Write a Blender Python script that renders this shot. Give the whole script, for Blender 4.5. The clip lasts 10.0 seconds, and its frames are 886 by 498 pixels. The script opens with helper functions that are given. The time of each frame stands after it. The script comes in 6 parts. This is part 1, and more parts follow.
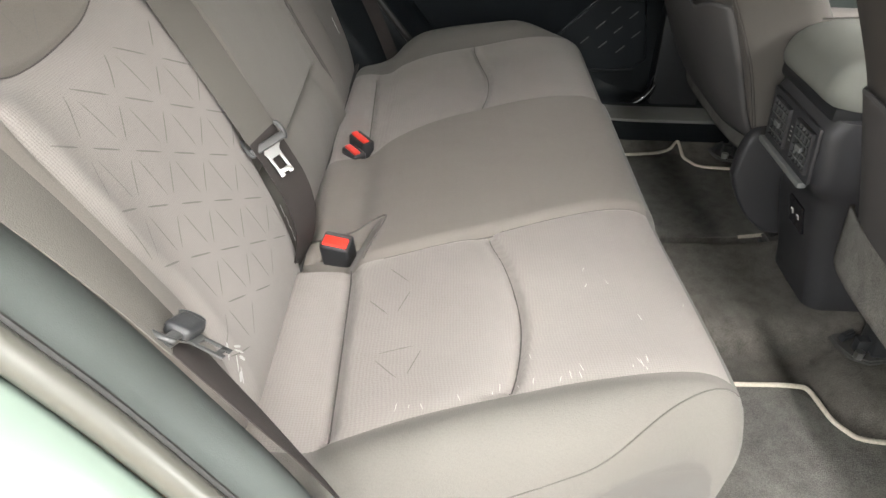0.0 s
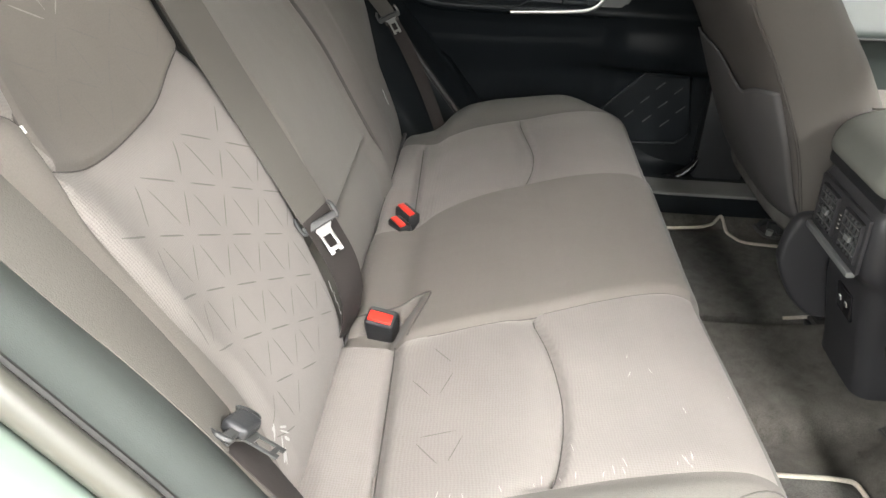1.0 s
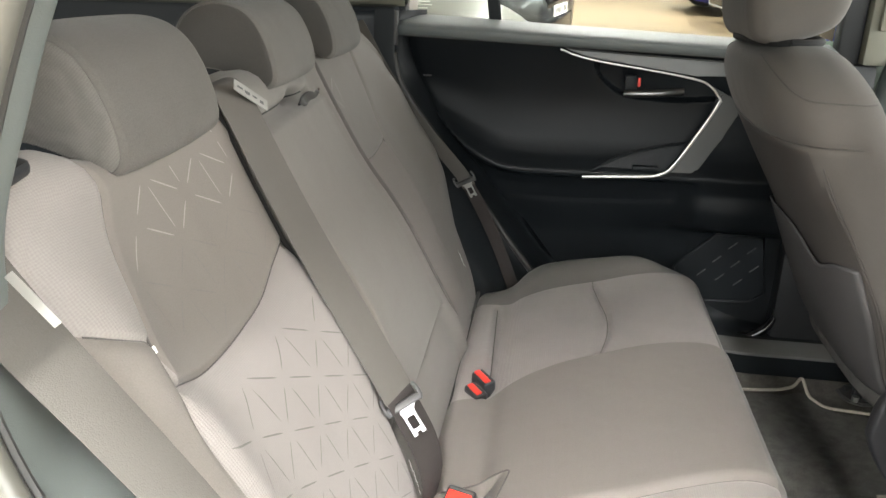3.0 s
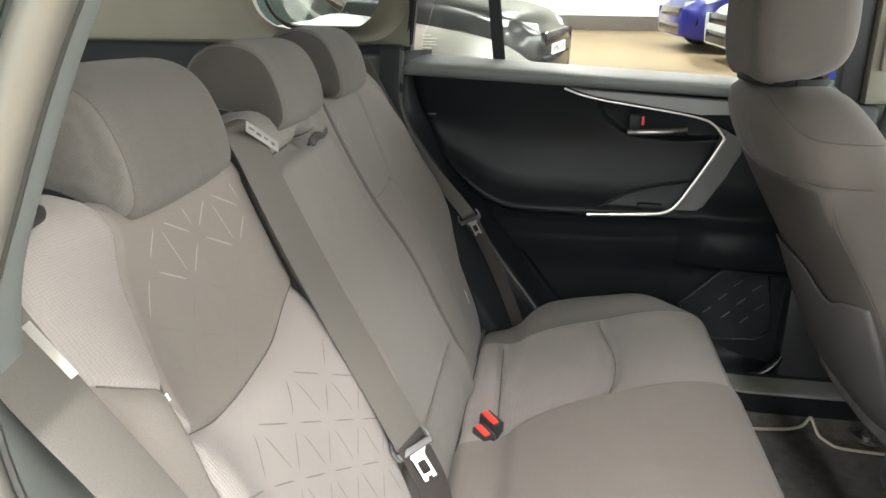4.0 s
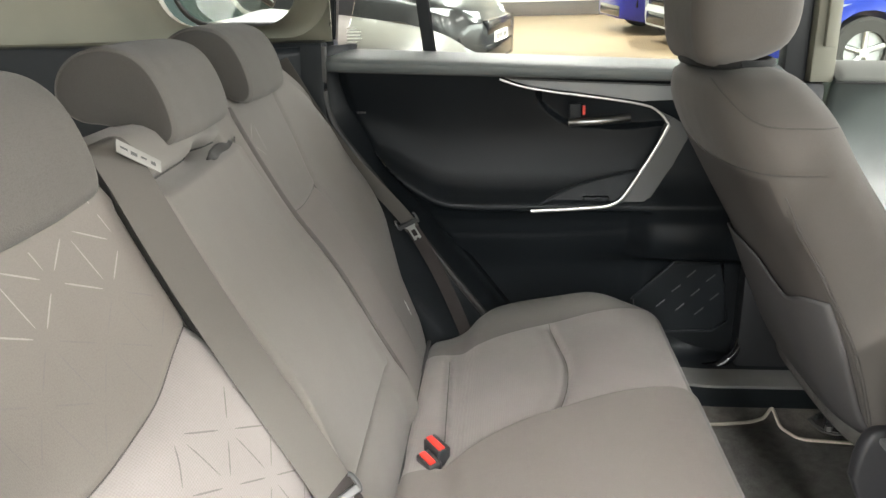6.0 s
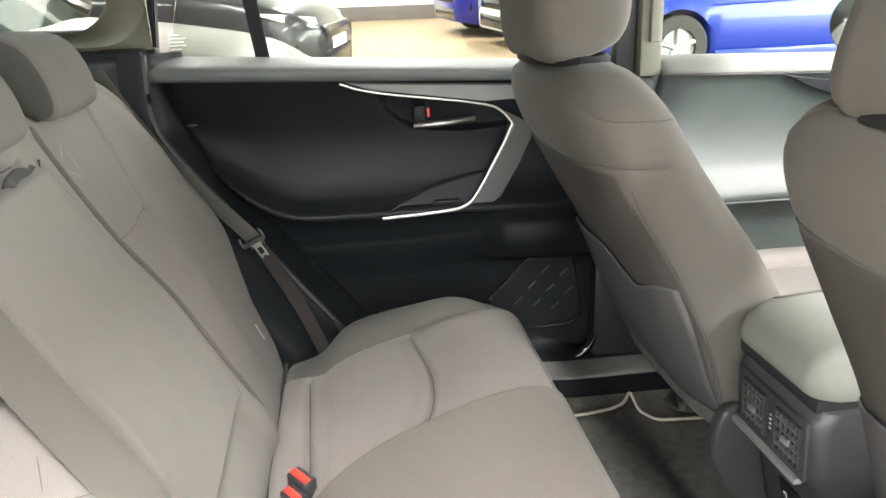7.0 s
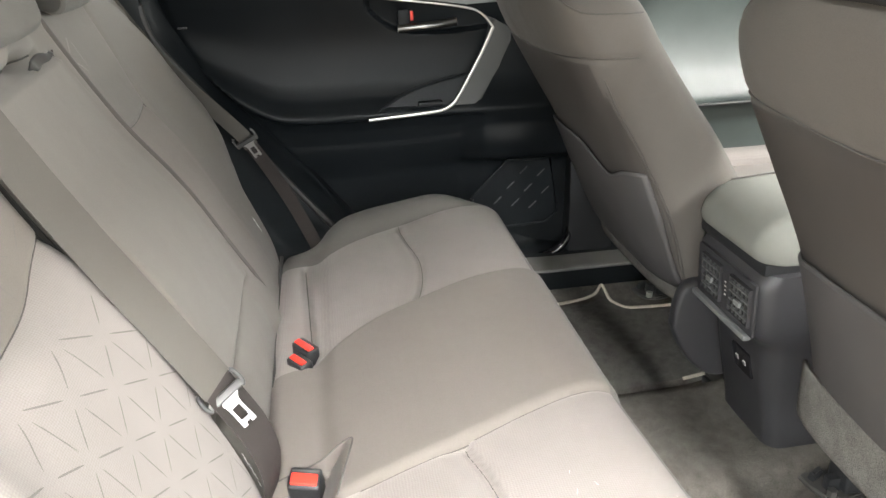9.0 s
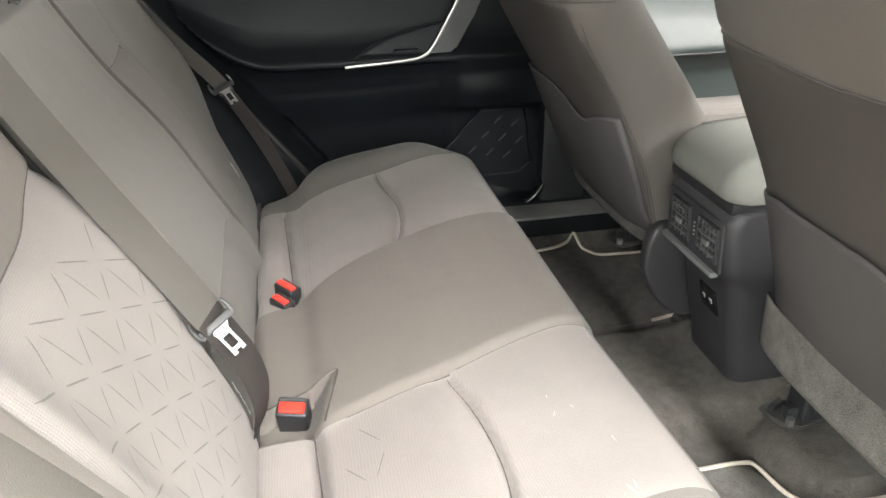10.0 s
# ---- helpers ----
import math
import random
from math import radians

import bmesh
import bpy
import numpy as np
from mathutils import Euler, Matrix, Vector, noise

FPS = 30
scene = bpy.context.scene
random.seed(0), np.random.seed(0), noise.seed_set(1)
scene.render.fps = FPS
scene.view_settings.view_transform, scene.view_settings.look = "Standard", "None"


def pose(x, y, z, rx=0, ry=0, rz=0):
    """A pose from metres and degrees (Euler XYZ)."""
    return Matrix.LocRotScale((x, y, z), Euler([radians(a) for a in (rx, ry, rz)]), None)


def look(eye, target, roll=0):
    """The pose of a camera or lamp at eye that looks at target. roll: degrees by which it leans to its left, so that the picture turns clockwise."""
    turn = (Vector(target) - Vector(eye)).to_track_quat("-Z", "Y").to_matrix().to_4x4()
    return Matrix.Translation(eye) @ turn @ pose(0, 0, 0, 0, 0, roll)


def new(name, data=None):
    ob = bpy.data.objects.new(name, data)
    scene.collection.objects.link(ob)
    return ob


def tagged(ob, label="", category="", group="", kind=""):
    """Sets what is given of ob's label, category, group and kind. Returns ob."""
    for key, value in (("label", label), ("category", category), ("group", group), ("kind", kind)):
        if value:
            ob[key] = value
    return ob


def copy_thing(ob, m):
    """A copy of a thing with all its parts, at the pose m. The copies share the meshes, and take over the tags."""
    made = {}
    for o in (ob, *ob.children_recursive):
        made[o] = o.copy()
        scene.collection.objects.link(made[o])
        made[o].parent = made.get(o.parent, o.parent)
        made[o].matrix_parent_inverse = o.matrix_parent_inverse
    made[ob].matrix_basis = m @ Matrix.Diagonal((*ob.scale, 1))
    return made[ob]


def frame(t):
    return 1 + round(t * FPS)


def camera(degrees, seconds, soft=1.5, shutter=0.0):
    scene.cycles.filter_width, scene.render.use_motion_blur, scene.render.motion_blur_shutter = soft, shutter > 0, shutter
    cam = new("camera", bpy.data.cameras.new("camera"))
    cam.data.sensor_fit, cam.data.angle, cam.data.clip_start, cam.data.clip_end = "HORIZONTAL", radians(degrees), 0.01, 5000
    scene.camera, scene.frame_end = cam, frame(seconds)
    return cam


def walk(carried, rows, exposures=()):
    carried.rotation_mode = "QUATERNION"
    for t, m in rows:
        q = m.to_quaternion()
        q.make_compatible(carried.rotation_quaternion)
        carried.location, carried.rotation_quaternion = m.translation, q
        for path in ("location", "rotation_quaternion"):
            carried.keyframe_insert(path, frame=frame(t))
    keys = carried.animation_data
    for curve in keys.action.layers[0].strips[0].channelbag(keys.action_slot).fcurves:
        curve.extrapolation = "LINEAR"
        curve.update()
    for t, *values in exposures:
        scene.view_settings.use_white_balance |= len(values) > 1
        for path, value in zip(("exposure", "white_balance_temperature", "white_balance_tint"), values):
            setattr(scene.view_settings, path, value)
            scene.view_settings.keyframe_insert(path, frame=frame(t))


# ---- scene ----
cam = camera(61.5, 10.0)
PATH = [
    (0, (0.272, -0.345, 0.787), (0.272, 1.321, -0.32), 1.9),
    (0.5, (0.264, -0.341, 0.805), (0.217, 1.356, -0.252), 2.1),
    (1, (0.258, -0.336, 0.823), (0.158, 1.397, -0.171), 2.2),
    (1.5, (0.247, -0.334, 0.841), (0.092, 1.433, -0.083), 2.0),
    (2, (0.239, -0.331, 0.86), (0.036, 1.466, 0.005), 1.7),
    (2.5, (0.232, -0.333, 0.881), (-0.02, 1.493, 0.106), 1.3),
    (3, (0.231, -0.336, 0.899), (-0.056, 1.517, 0.204), 0.9),
    (3.2, (0.22, -0.332, 0.903), (-0.065, 1.532, 0.236), 1.0),
    (4.3, (0.215, -0.33, 0.904), (-0.079, 1.554, 0.301), 0.5),
    (4.5, (0.228, -0.328, 0.902), (-0.07, 1.555, 0.299), 0.1),
    (5, (0.233, -0.293, 0.902), (-0.021, 1.592, 0.282), -0.3),
    (5.2, (0.232, -0.277, 0.904), (-0.003, 1.607, 0.277), -0.4),
    (6.3, (0.242, -0.194, 0.901), (0.131, 1.701, 0.27), -2.1),
    (6.5, (0.242, -0.178, 0.902), (0.206, 1.719, 0.269), -2.5),
    (6.8, (0.248, -0.164, 0.897), (0.368, 1.731, 0.269), -2.4),
    (7, (0.245, -0.162, 0.894), (0.456, 1.725, 0.265), -2.2),
    (7.2, (0.248, -0.175, 0.893), (0.504, 1.706, 0.263), -2.4),
    (7.5, (0.24, -0.198, 0.894), (0.53, 1.676, 0.256), -2.4),
    (7.8, (0.246, -0.226, 0.892), (0.536, 1.64, 0.234), -2.9),
    (8, (0.248, -0.235, 0.886), (0.532, 1.622, 0.198), -2.6),
    (8.5, (0.227, -0.254, 0.878), (0.481, 1.579, 0.119), -2.1),
    (9, (0.208, -0.269, 0.868), (0.47, 1.539, 0.056), -2.1),
    (9.5, (0.195, -0.289, 0.858), (0.489, 1.49, -0.007), -1.7),
    (10, (0.185, -0.304, 0.851), (0.519, 1.447, -0.056), -1.1),
]
walk(cam, [(t, look(eye, target, roll)) for t, eye, target, roll in PATH],
     [(0, 0.28), (1, 0.47), (2, 0.62), (3, 0.69), (4.5, 0.62), (5.2, 0.72), (6.5, 1.05), (7.5, 1.27), (8.5, 1.13), (10, 0.78)])

# ---- world, sun, large lights ----
world = bpy.data.worlds.new("daylight")
scene.world = world
world.use_nodes = True
wn = world.node_tree.nodes
sky = wn.new("ShaderNodeTexSky")
sky.sky_type = "NISHITA"
sky.sun_disc = False
sky.sun_elevation = radians(50)
sky.sun_rotation = radians(200)
wn["Background"].inputs["Strength"].default_value = 0.10
world.node_tree.links.new(sky.outputs["Color"], wn["Background"].inputs["Color"])


def area_lamp(name, m, w, h, watts, colour):
    lamp = bpy.data.lights.new(name, "AREA")
    lamp.shape, lamp.size, lamp.size_y, lamp.energy, lamp.color = "RECTANGLE", w, h, watts, colour
    ob = new(name, lamp)
    ob.matrix_world = m
    return ob


# the hall stands on ground that climbs gently away from the car
SLOPE = Matrix.Translation((0, 0.65, -0.42)) @ pose(0, 0, 0, 3.5, 0, 0)
FRONT_FILL_W, SIDE_W, STRIP_W = 690, 2700, 300
# two big fill lamps added out of view to brighten the cabin, no known source
area_lamp("front_fill", SLOPE @ look((-0.5, -7.3, 2.2), (-0.5, 0, 1.6)), 16, 3.6, FRONT_FILL_W, (0.97, 1.0, 0.96))
area_lamp("side_fill", SLOPE @ look((12.5, -1.0, 2.1), (0, -0.2, 1.3)), 13, 3.6, SIDE_W, (0.98, 1.0, 0.96))
for lx, ly, gain in ((-4.5, 5.0, 0.42), (-1.8, 5.0, 0.42), (0.9, 5.0, 0.42), (3.6, 5.0, 0.42), (-3.0, 11.5, 1.0), (0.5, 11.5, 1.0), (4.0, 11.5, 1.0), (7.5, 11.5, 1.0), (-2.6, -1.9, 0.7), (0.4, -1.9, 1.1), (3.4, -1.9, 1.15), (-2.6, -4.8, 1.4), (0.4, -4.8, 1.8), (3.4, -4.8, 1.8)):
    area_lamp("ceiling_strip", SLOPE @ look((lx, ly, 4.05), (lx, ly + 0.001, 0)), 0.25, 3.6, STRIP_W * gain, (1.0, 0.98, 0.94))

# ---- materials ----


def shader(name, colour, rough=0.5, metal=0.0, spec=0.5):
    m = bpy.data.materials.new(name)
    m.use_nodes = True
    b = m.node_tree.nodes["Principled BSDF"]
    b.inputs["Base Color"].default_value = (*colour, 1)
    b.inputs["Roughness"].default_value = rough
    b.inputs["Metallic"].default_value = metal
    b.inputs["Specular IOR Level"].default_value = spec
    return m, m.node_tree.nodes, m.node_tree.links, b


def math_node(n, links, op, a, b=None):
    node = n.new("ShaderNodeMath")
    node.operation = op
    for k, v in enumerate((a, b)):
        if v is None:
            continue
        if isinstance(v, (int, float)):
            node.inputs[k].default_value = v
        else:
            links.new(v, node.inputs[k])
    return node.outputs[0]


def noise_node(n, links, scale, detail=4.0, rough=0.55):
    co = n.new("ShaderNodeTexCoord")
    t = n.new("ShaderNodeTexNoise")
    t.inputs["Scale"].default_value, t.inputs["Detail"].default_value, t.inputs["Roughness"].default_value = scale, detail, rough
    links.new(co.outputs["Object"], t.inputs["Vector"])
    return t.outputs["Fac"]


def tint(n, links, colour, dark, light, fac, lo=0.3, hi=0.7):
    """A colour that runs between two strengths of itself with a pattern."""
    r = n.new("ShaderNodeMapRange")
    r.inputs["From Min"].default_value, r.inputs["From Max"].default_value = lo, hi
    links.new(fac, r.inputs["Value"])
    mix = n.new("ShaderNodeMix")
    mix.data_type = "RGBA"
    links.new(r.outputs["Result"], mix.inputs["Factor"])
    mix.inputs["A"].default_value = (*[c * dark for c in colour], 1)
    mix.inputs["B"].default_value = (*[min(1.0, c * light) for c in colour], 1)
    return mix.outputs["Result"]


def bumped(n, links, b, height, strength, dist, soft=0.0):
    bump = n.new("ShaderNodeBump")
    bump.inputs["Strength"].default_value, bump.inputs["Distance"].default_value = strength, dist
    links.new(height, bump.inputs["Height"])
    if soft:
        # slow unevenness of the padding under the cloth
        slow = n.new("ShaderNodeBump")
        slow.inputs["Strength"].default_value, slow.inputs["Distance"].default_value = 0.35, soft
        links.new(noise_node(n, links, 11, 2, 0.4), slow.inputs["Height"])
        links.new(slow.outputs["Normal"], bump.inputs["Normal"])
    links.new(bump.outputs["Normal"], b.inputs["Normal"])


def woven(name, colour, pitch, contrast, depth, rough=0.95, sheen=0.06, mesh=0.0):
    """Cloth whose threads cross at the given pitch, with faint blotches."""
    m, n, links, b = shader(name, colour, rough, 0.0, 0.25)
    co = n.new("ShaderNodeTexCoord")
    cells = n.new("ShaderNodeTexVoronoi")
    cells.inputs["Scale"].default_value, cells.inputs["Randomness"].default_value = 1.0 / pitch, 0.75
    thread = n.new("ShaderNodeVectorMath")
    thread.operation = "MULTIPLY"
    thread.inputs[1].default_value = (1.0, 0.55, 1.0)
    links.new(co.outputs["Object"], thread.inputs[0])
    links.new(thread.outputs[0], cells.inputs["Vector"])
    weave01 = math_node(n, links, "SUBTRACT", 1.0, cells.outputs["Distance"])
    if mesh:
        # knitted mesh: rows run across the seat, every other row is shifted by half a stitch
        sep = n.new("ShaderNodeSeparateXYZ")
        links.new(co.outputs["Object"], sep.inputs[0])
        wob = math_node(n, links, "MULTIPLY", noise_node(n, links, 60, 2), 0.004)
        up = math_node(n, links, "ADD", math_node(n, links, "SUBTRACT", sep.outputs["Z"], sep.outputs["X"]), wob)
        along = math_node(n, links, "ADD", sep.outputs["Y"], wob)
        k = math.pi / mesh
        p = math_node(n, links, "SINE", math_node(n, links, "MULTIPLY", math_node(n, links, "ADD", along, up), k))
        q = math_node(n, links, "SINE", math_node(n, links, "MULTIPLY", math_node(n, links, "SUBTRACT", along, up), k))
        knit = math_node(n, links, "MULTIPLY_ADD", math_node(n, links, "MULTIPLY", p, q), 0.32)
        knit.node.inputs[2].default_value = 0.5
        weave01 = math_node(n, links, "ADD", math_node(n, links, "MULTIPLY", knit, 0.8), math_node(n, links, "MULTIPLY", weave01, 0.2))
    grain = noise_node(n, links, 900, 2)
    blotch = noise_node(n, links, 9, 5)
    pat = math_node(n, links, "ADD", math_node(n, links, "MULTIPLY", weave01, 0.5), math_node(n, links, "ADD", math_node(n, links, "MULTIPLY", blotch, 0.35), math_node(n, links, "MULTIPLY", grain, 0.3)))
    links.new(tint(n, links, colour, 1 - contrast, 1 + contrast, pat, 0.25, 0.85), b.inputs["Base Color"])
    b.inputs["Sheen Weight"].default_value = sheen
    b.inputs["Sheen Roughness"].default_value = 0.5
    bumped(n, links, b, math_node(n, links, "ADD", weave01, math_node(n, links, "MULTIPLY", grain, 0.7)), 0.5, depth, 0.012)
    return m


def grained(name, colour, rough, scale, depth, contrast=0.12, spec=0.5, metal=0.0, strength=0.5):
    """Moulded or sewn skin with a fine grain and slow uneven wear."""
    m, n, links, b = shader(name, colour, rough, metal, spec)
    fine, slow = noise_node(n, links, scale, 3), noise_node(n, links, 7, 5)
    links.new(tint(n, links, colour, 1 - contrast, 1 + contrast, slow), b.inputs["Base Color"])
    r = n.new("ShaderNodeMapRange")
    r.inputs["To Min"].default_value, r.inputs["To Max"].default_value = max(0.03, rough - 0.07), min(1, rough + 0.07)
    links.new(slow, r.inputs["Value"])
    links.new(r.outputs["Result"], b.inputs["Roughness"])
    if depth:
        bumped(n, links, b, fine, strength, depth)
    return m


def pile(name, colour):
    """Short dusty carpet pile."""
    m, n, links, b = shader(name, colour, 1.0, 0.0, 0.1)
    fine, mid, slow = noise_node(n, links, 700, 2), noise_node(n, links, 45, 4), noise_node(n, links, 6, 5)
    pat = math_node(n, links, "ADD", math_node(n, links, "MULTIPLY", fine, 0.50), math_node(n, links, "ADD", math_node(n, links, "MULTIPLY", mid, 0.30), math_node(n, links, "MULTIPLY", slow, 0.20)))
    links.new(tint(n, links, colour, 0.55, 1.60, pat, 0.36, 0.64), b.inputs["Base Color"])
    b.inputs["Sheen Weight"].default_value = 0.06
    bumped(n, links, b, math_node(n, links, "ADD", fine, mid), 0.9, 0.003)
    return m


CLOTH = woven("mesh_cloth", (0.193, 0.177, 0.167), 0.0015, 0.21, 0.0006, 0.95, 0.06, 0.0030)
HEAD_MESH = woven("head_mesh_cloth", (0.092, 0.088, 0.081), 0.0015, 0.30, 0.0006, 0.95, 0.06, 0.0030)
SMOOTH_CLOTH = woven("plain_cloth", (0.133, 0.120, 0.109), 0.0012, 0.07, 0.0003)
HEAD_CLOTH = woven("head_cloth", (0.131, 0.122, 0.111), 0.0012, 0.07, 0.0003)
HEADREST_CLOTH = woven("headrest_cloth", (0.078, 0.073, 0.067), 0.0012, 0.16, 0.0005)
HEADREST_SIDE_SHADE = woven("headrest_side_shade", (0.039, 0.037, 0.034), 0.0012, 0.12, 0.0004)
FLANK_SHADE = woven("flank_shade_cloth", (0.102, 0.096, 0.088), 0.0012, 0.10, 0.0004)
SIDE_CLOTH = woven("side_cloth", (0.088, 0.081, 0.074), 0.0014, 0.06, 0.0003)
STROKE = woven("pressed_thread", (0.122, 0.112, 0.105), 0.002, 0.1, 0.0002)
STROKE_PALE = woven("pale_thread", (0.22, 0.205, 0.192), 0.002, 0.1, 0.0002)
FRAY = woven("frayed_thread", (0.36, 0.34, 0.325), 0.002, 0.1, 0.0002)
GAP = woven("gap_shade_and_strap", (0.028, 0.027, 0.026), 0.002, 0.1, 0.0002)
SEAM = woven("seam_thread", (0.070, 0.064, 0.060), 0.002, 0.1, 0.0002)
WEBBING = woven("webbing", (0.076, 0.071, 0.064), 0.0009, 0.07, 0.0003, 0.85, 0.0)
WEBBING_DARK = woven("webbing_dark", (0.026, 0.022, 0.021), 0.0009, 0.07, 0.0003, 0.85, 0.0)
BLACK = grained("black_plastic", (0.018, 0.019, 0.021), 0.45, 900, 0.0004)
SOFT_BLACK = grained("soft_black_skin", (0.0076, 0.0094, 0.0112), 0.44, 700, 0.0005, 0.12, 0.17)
GLOSS_BLACK = grained("gloss_black", (0.01, 0.01, 0.012), 0.15, 900, 0.0)
GREY_PLASTIC = grained("grey_plastic", (0.033, 0.033, 0.0365), 0.48, 1200, 0.0005)
LIT_PANEL = grained("lit_front_door_skin", (0.058, 0.069, 0.065), 0.44, 700, 0.0004)
TRIM_GREY = grained("pillar_trim", (0.088, 0.099, 0.095), 0.72, 800, 0.0003, 0.10, 0.3)
SEAL_GREY = grained("weather_seal", (0.070, 0.069, 0.060), 0.33, 300, 0.0, 0.1)
SILL_GREY = grained("lit_sill_plate", (0.18, 0.178, 0.17), 0.5, 160, 0.0008, 0.22)
LOOP = grained("loop_plastic", (0.030, 0.031, 0.031), 0.4, 600, 0.0, 0.06)
BACK_DARK = grained("seat_back_recess", (0.051, 0.046, 0.043), 0.7, 900, 0.0005)
BACK_PANEL = grained("seat_back_skin", (0.061, 0.058, 0.059), 0.6, 900, 0.0005)
PULL = grained("pull_grey", (0.052, 0.054, 0.054), 0.45, 900, 0.0004)
RUBBER = grained("rubber_seal", (0.019, 0.019, 0.018), 0.55, 500, 0.0004)
BEIGE = grained("pale_trim", (0.235, 0.227, 0.182), 0.75, 600, 0.0004, 0.06)
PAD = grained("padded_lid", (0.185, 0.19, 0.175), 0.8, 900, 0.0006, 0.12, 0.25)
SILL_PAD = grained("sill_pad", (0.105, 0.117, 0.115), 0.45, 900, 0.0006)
CHROME = grained("chrome", (0.23, 0.23, 0.228), 0.3, 500, 0.0, 0.05, 0.5, 1.0)
SATIN = grained("satin_silver", (0.47, 0.47, 0.455), 0.38, 600, 0.0, 0.05, 0.5, 1.0)
SATIN_DARK = grained("satin_grey", (0.30, 0.31, 0.31), 0.42, 600, 0.0, 0.06, 0.5, 0.6)
SLAT = grained("vent_slat_grey", (0.10, 0.103, 0.105), 0.4, 900, 0.0)
VOID = grained("void_shade", (0.004, 0.004, 0.004), 0.9, 300, 0.0)
FOOT = grained("worn_metal", (0.05, 0.049, 0.047), 0.55, 120, 0.0015, 0.3)
INSERT = grained("satin_insert", (0.16, 0.165, 0.165), 0.42, 900, 0.0004)
RED = grained("red_button", (0.62, 0.035, 0.022), 0.4, 700, 0.0002, 0.08)
CARPET = pile("carpet", (0.098, 0.091, 0.081))
MAT = pile("mat_pile", (0.108, 0.104, 0.096))
PIPING = woven("piping", (0.5, 0.45, 0.38), 0.003, 0.2, 0.0005)
BODY_PAINT = grained("body_paint", (0.135, 0.170, 0.146), 0.25, 300, 0.0, 0.04)
WHITE = grained("white_label", (0.75, 0.74, 0.71), 0.7, 900, 0.0, 0.1)
LABEL = grained("sewn_label", (0.33, 0.325, 0.31), 0.8, 900, 0.0, 0.15)
CARE = grained("care_label", (0.20, 0.197, 0.185), 0.85, 260, 0.0006, 0.25)
DARK_INK = grained("dark_ink", (0.05, 0.05, 0.05), 0.7, 900, 0.0)


def glass_material(name, colour):
    m, n, links, b = shader(name, colour, 0.02, 0.0, 0.5)
    out = n["Material Output"]
    clear = n.new("ShaderNodeBsdfTransparent")
    clear.inputs["Color"].default_value = (*colour, 1)
    gloss = n.new("ShaderNodeBsdfGlossy")
    gloss.inputs["Roughness"].default_value = 0.02
    fres = n.new("ShaderNodeFresnel")
    fres.inputs["IOR"].default_value = 1.45
    mix = n.new("ShaderNodeMixShader")
    links.new(fres.outputs["Fac"], mix.inputs["Fac"])
    links.new(clear.outputs["BSDF"], mix.inputs[1])
    links.new(gloss.outputs["BSDF"], mix.inputs[2])
    links.new(mix.outputs["Shader"], out.inputs["Surface"])
    return m


GLASS = glass_material("window_glass", (0.90, 0.94, 0.91))

# ---- helpers for meshes ----


def thing(name, label, category, group="", kind="", at=(0, 0, 0)):
    ob = tagged(new(name), label, category, group, kind)
    ob.location = at
    return ob


def part(name, bm, mats, parent, label="", smooth=True, cut=40):
    """Links a bmesh as one mesh object under a thing or part. Its coordinates are the thing's own."""
    me = bpy.data.meshes.new(name)
    bmesh.ops.recalc_face_normals(bm, faces=bm.faces)
    for e in bm.edges:
        if len(e.link_faces) == 2 and e.calc_face_angle(0) > radians(cut):
            e.smooth = False
    for f in bm.faces:
        f.smooth = smooth
    bm.to_mesh(me)
    bm.free()
    for m in mats if isinstance(mats, (list, tuple)) else [mats]:
        me.materials.append(m)
    ob = new(name, me)
    if parent is not None:
        ob.parent = parent
    if label:
        ob["label"] = label
    return ob


def box(bm, lo, hi, bevel=0.0, m=None, seg=2):
    """A box between two corners, bevelled, turned by m."""
    c = [(a + b) / 2 for a, b in zip(lo, hi)]
    s = [abs(b - a) for a, b in zip(lo, hi)]
    r = bmesh.ops.create_cube(bm, size=1.0, matrix=(m or Matrix()) @ Matrix.Translation(c) @ Matrix.Diagonal((*s, 1)))
    if bevel:
        edges = list({e for v in r["verts"] for e in v.link_edges})
        bmesh.ops.bevel(bm, geom=edges, offset=bevel, segments=seg, affect="EDGES", profile=0.6)
    return bm


def loft(bm, rings, caps=True, mat=None):
    """Skins closed rings of equal count. mat(i, j) gives a face's material."""
    rows = [[bm.verts.new(p) for p in ring] for ring in rings]
    n = len(rows[0])
    for i in range(len(rows) - 1):
        for j in range(n):
            f = bm.faces.new((rows[i][j], rows[i][(j + 1) % n], rows[i + 1][(j + 1) % n], rows[i + 1][j]))
            if mat:
                f.material_index = mat(i, j)
    if caps:
        bm.faces.new(rows[0][::-1])
        bm.faces.new(rows[-1])
    return bm


def tube(bm, pts, r, seg=8, flat=1.0, up=(0, 0, 1), closed=False):
    """A tube along points, its section an ellipse (flat < 1 squashes it along up)."""
    pts = [Vector(p) for p in pts]
    rings = []
    for i, p in enumerate(pts):
        d = (pts[min(i + 1, len(pts) - 1)] - pts[max(i - 1, 0)]).normalized()
        side = d.cross(Vector(up))
        side = side.normalized() if side.length > 1e-4 else d.orthogonal().normalized()
        top = side.cross(d).normalized()
        rings.append([p + side * (r * math.cos(a)) + top * (r * flat * math.sin(a)) for a in (2 * math.pi * k / seg for k in range(seg))])
    return loft(bm, rings)


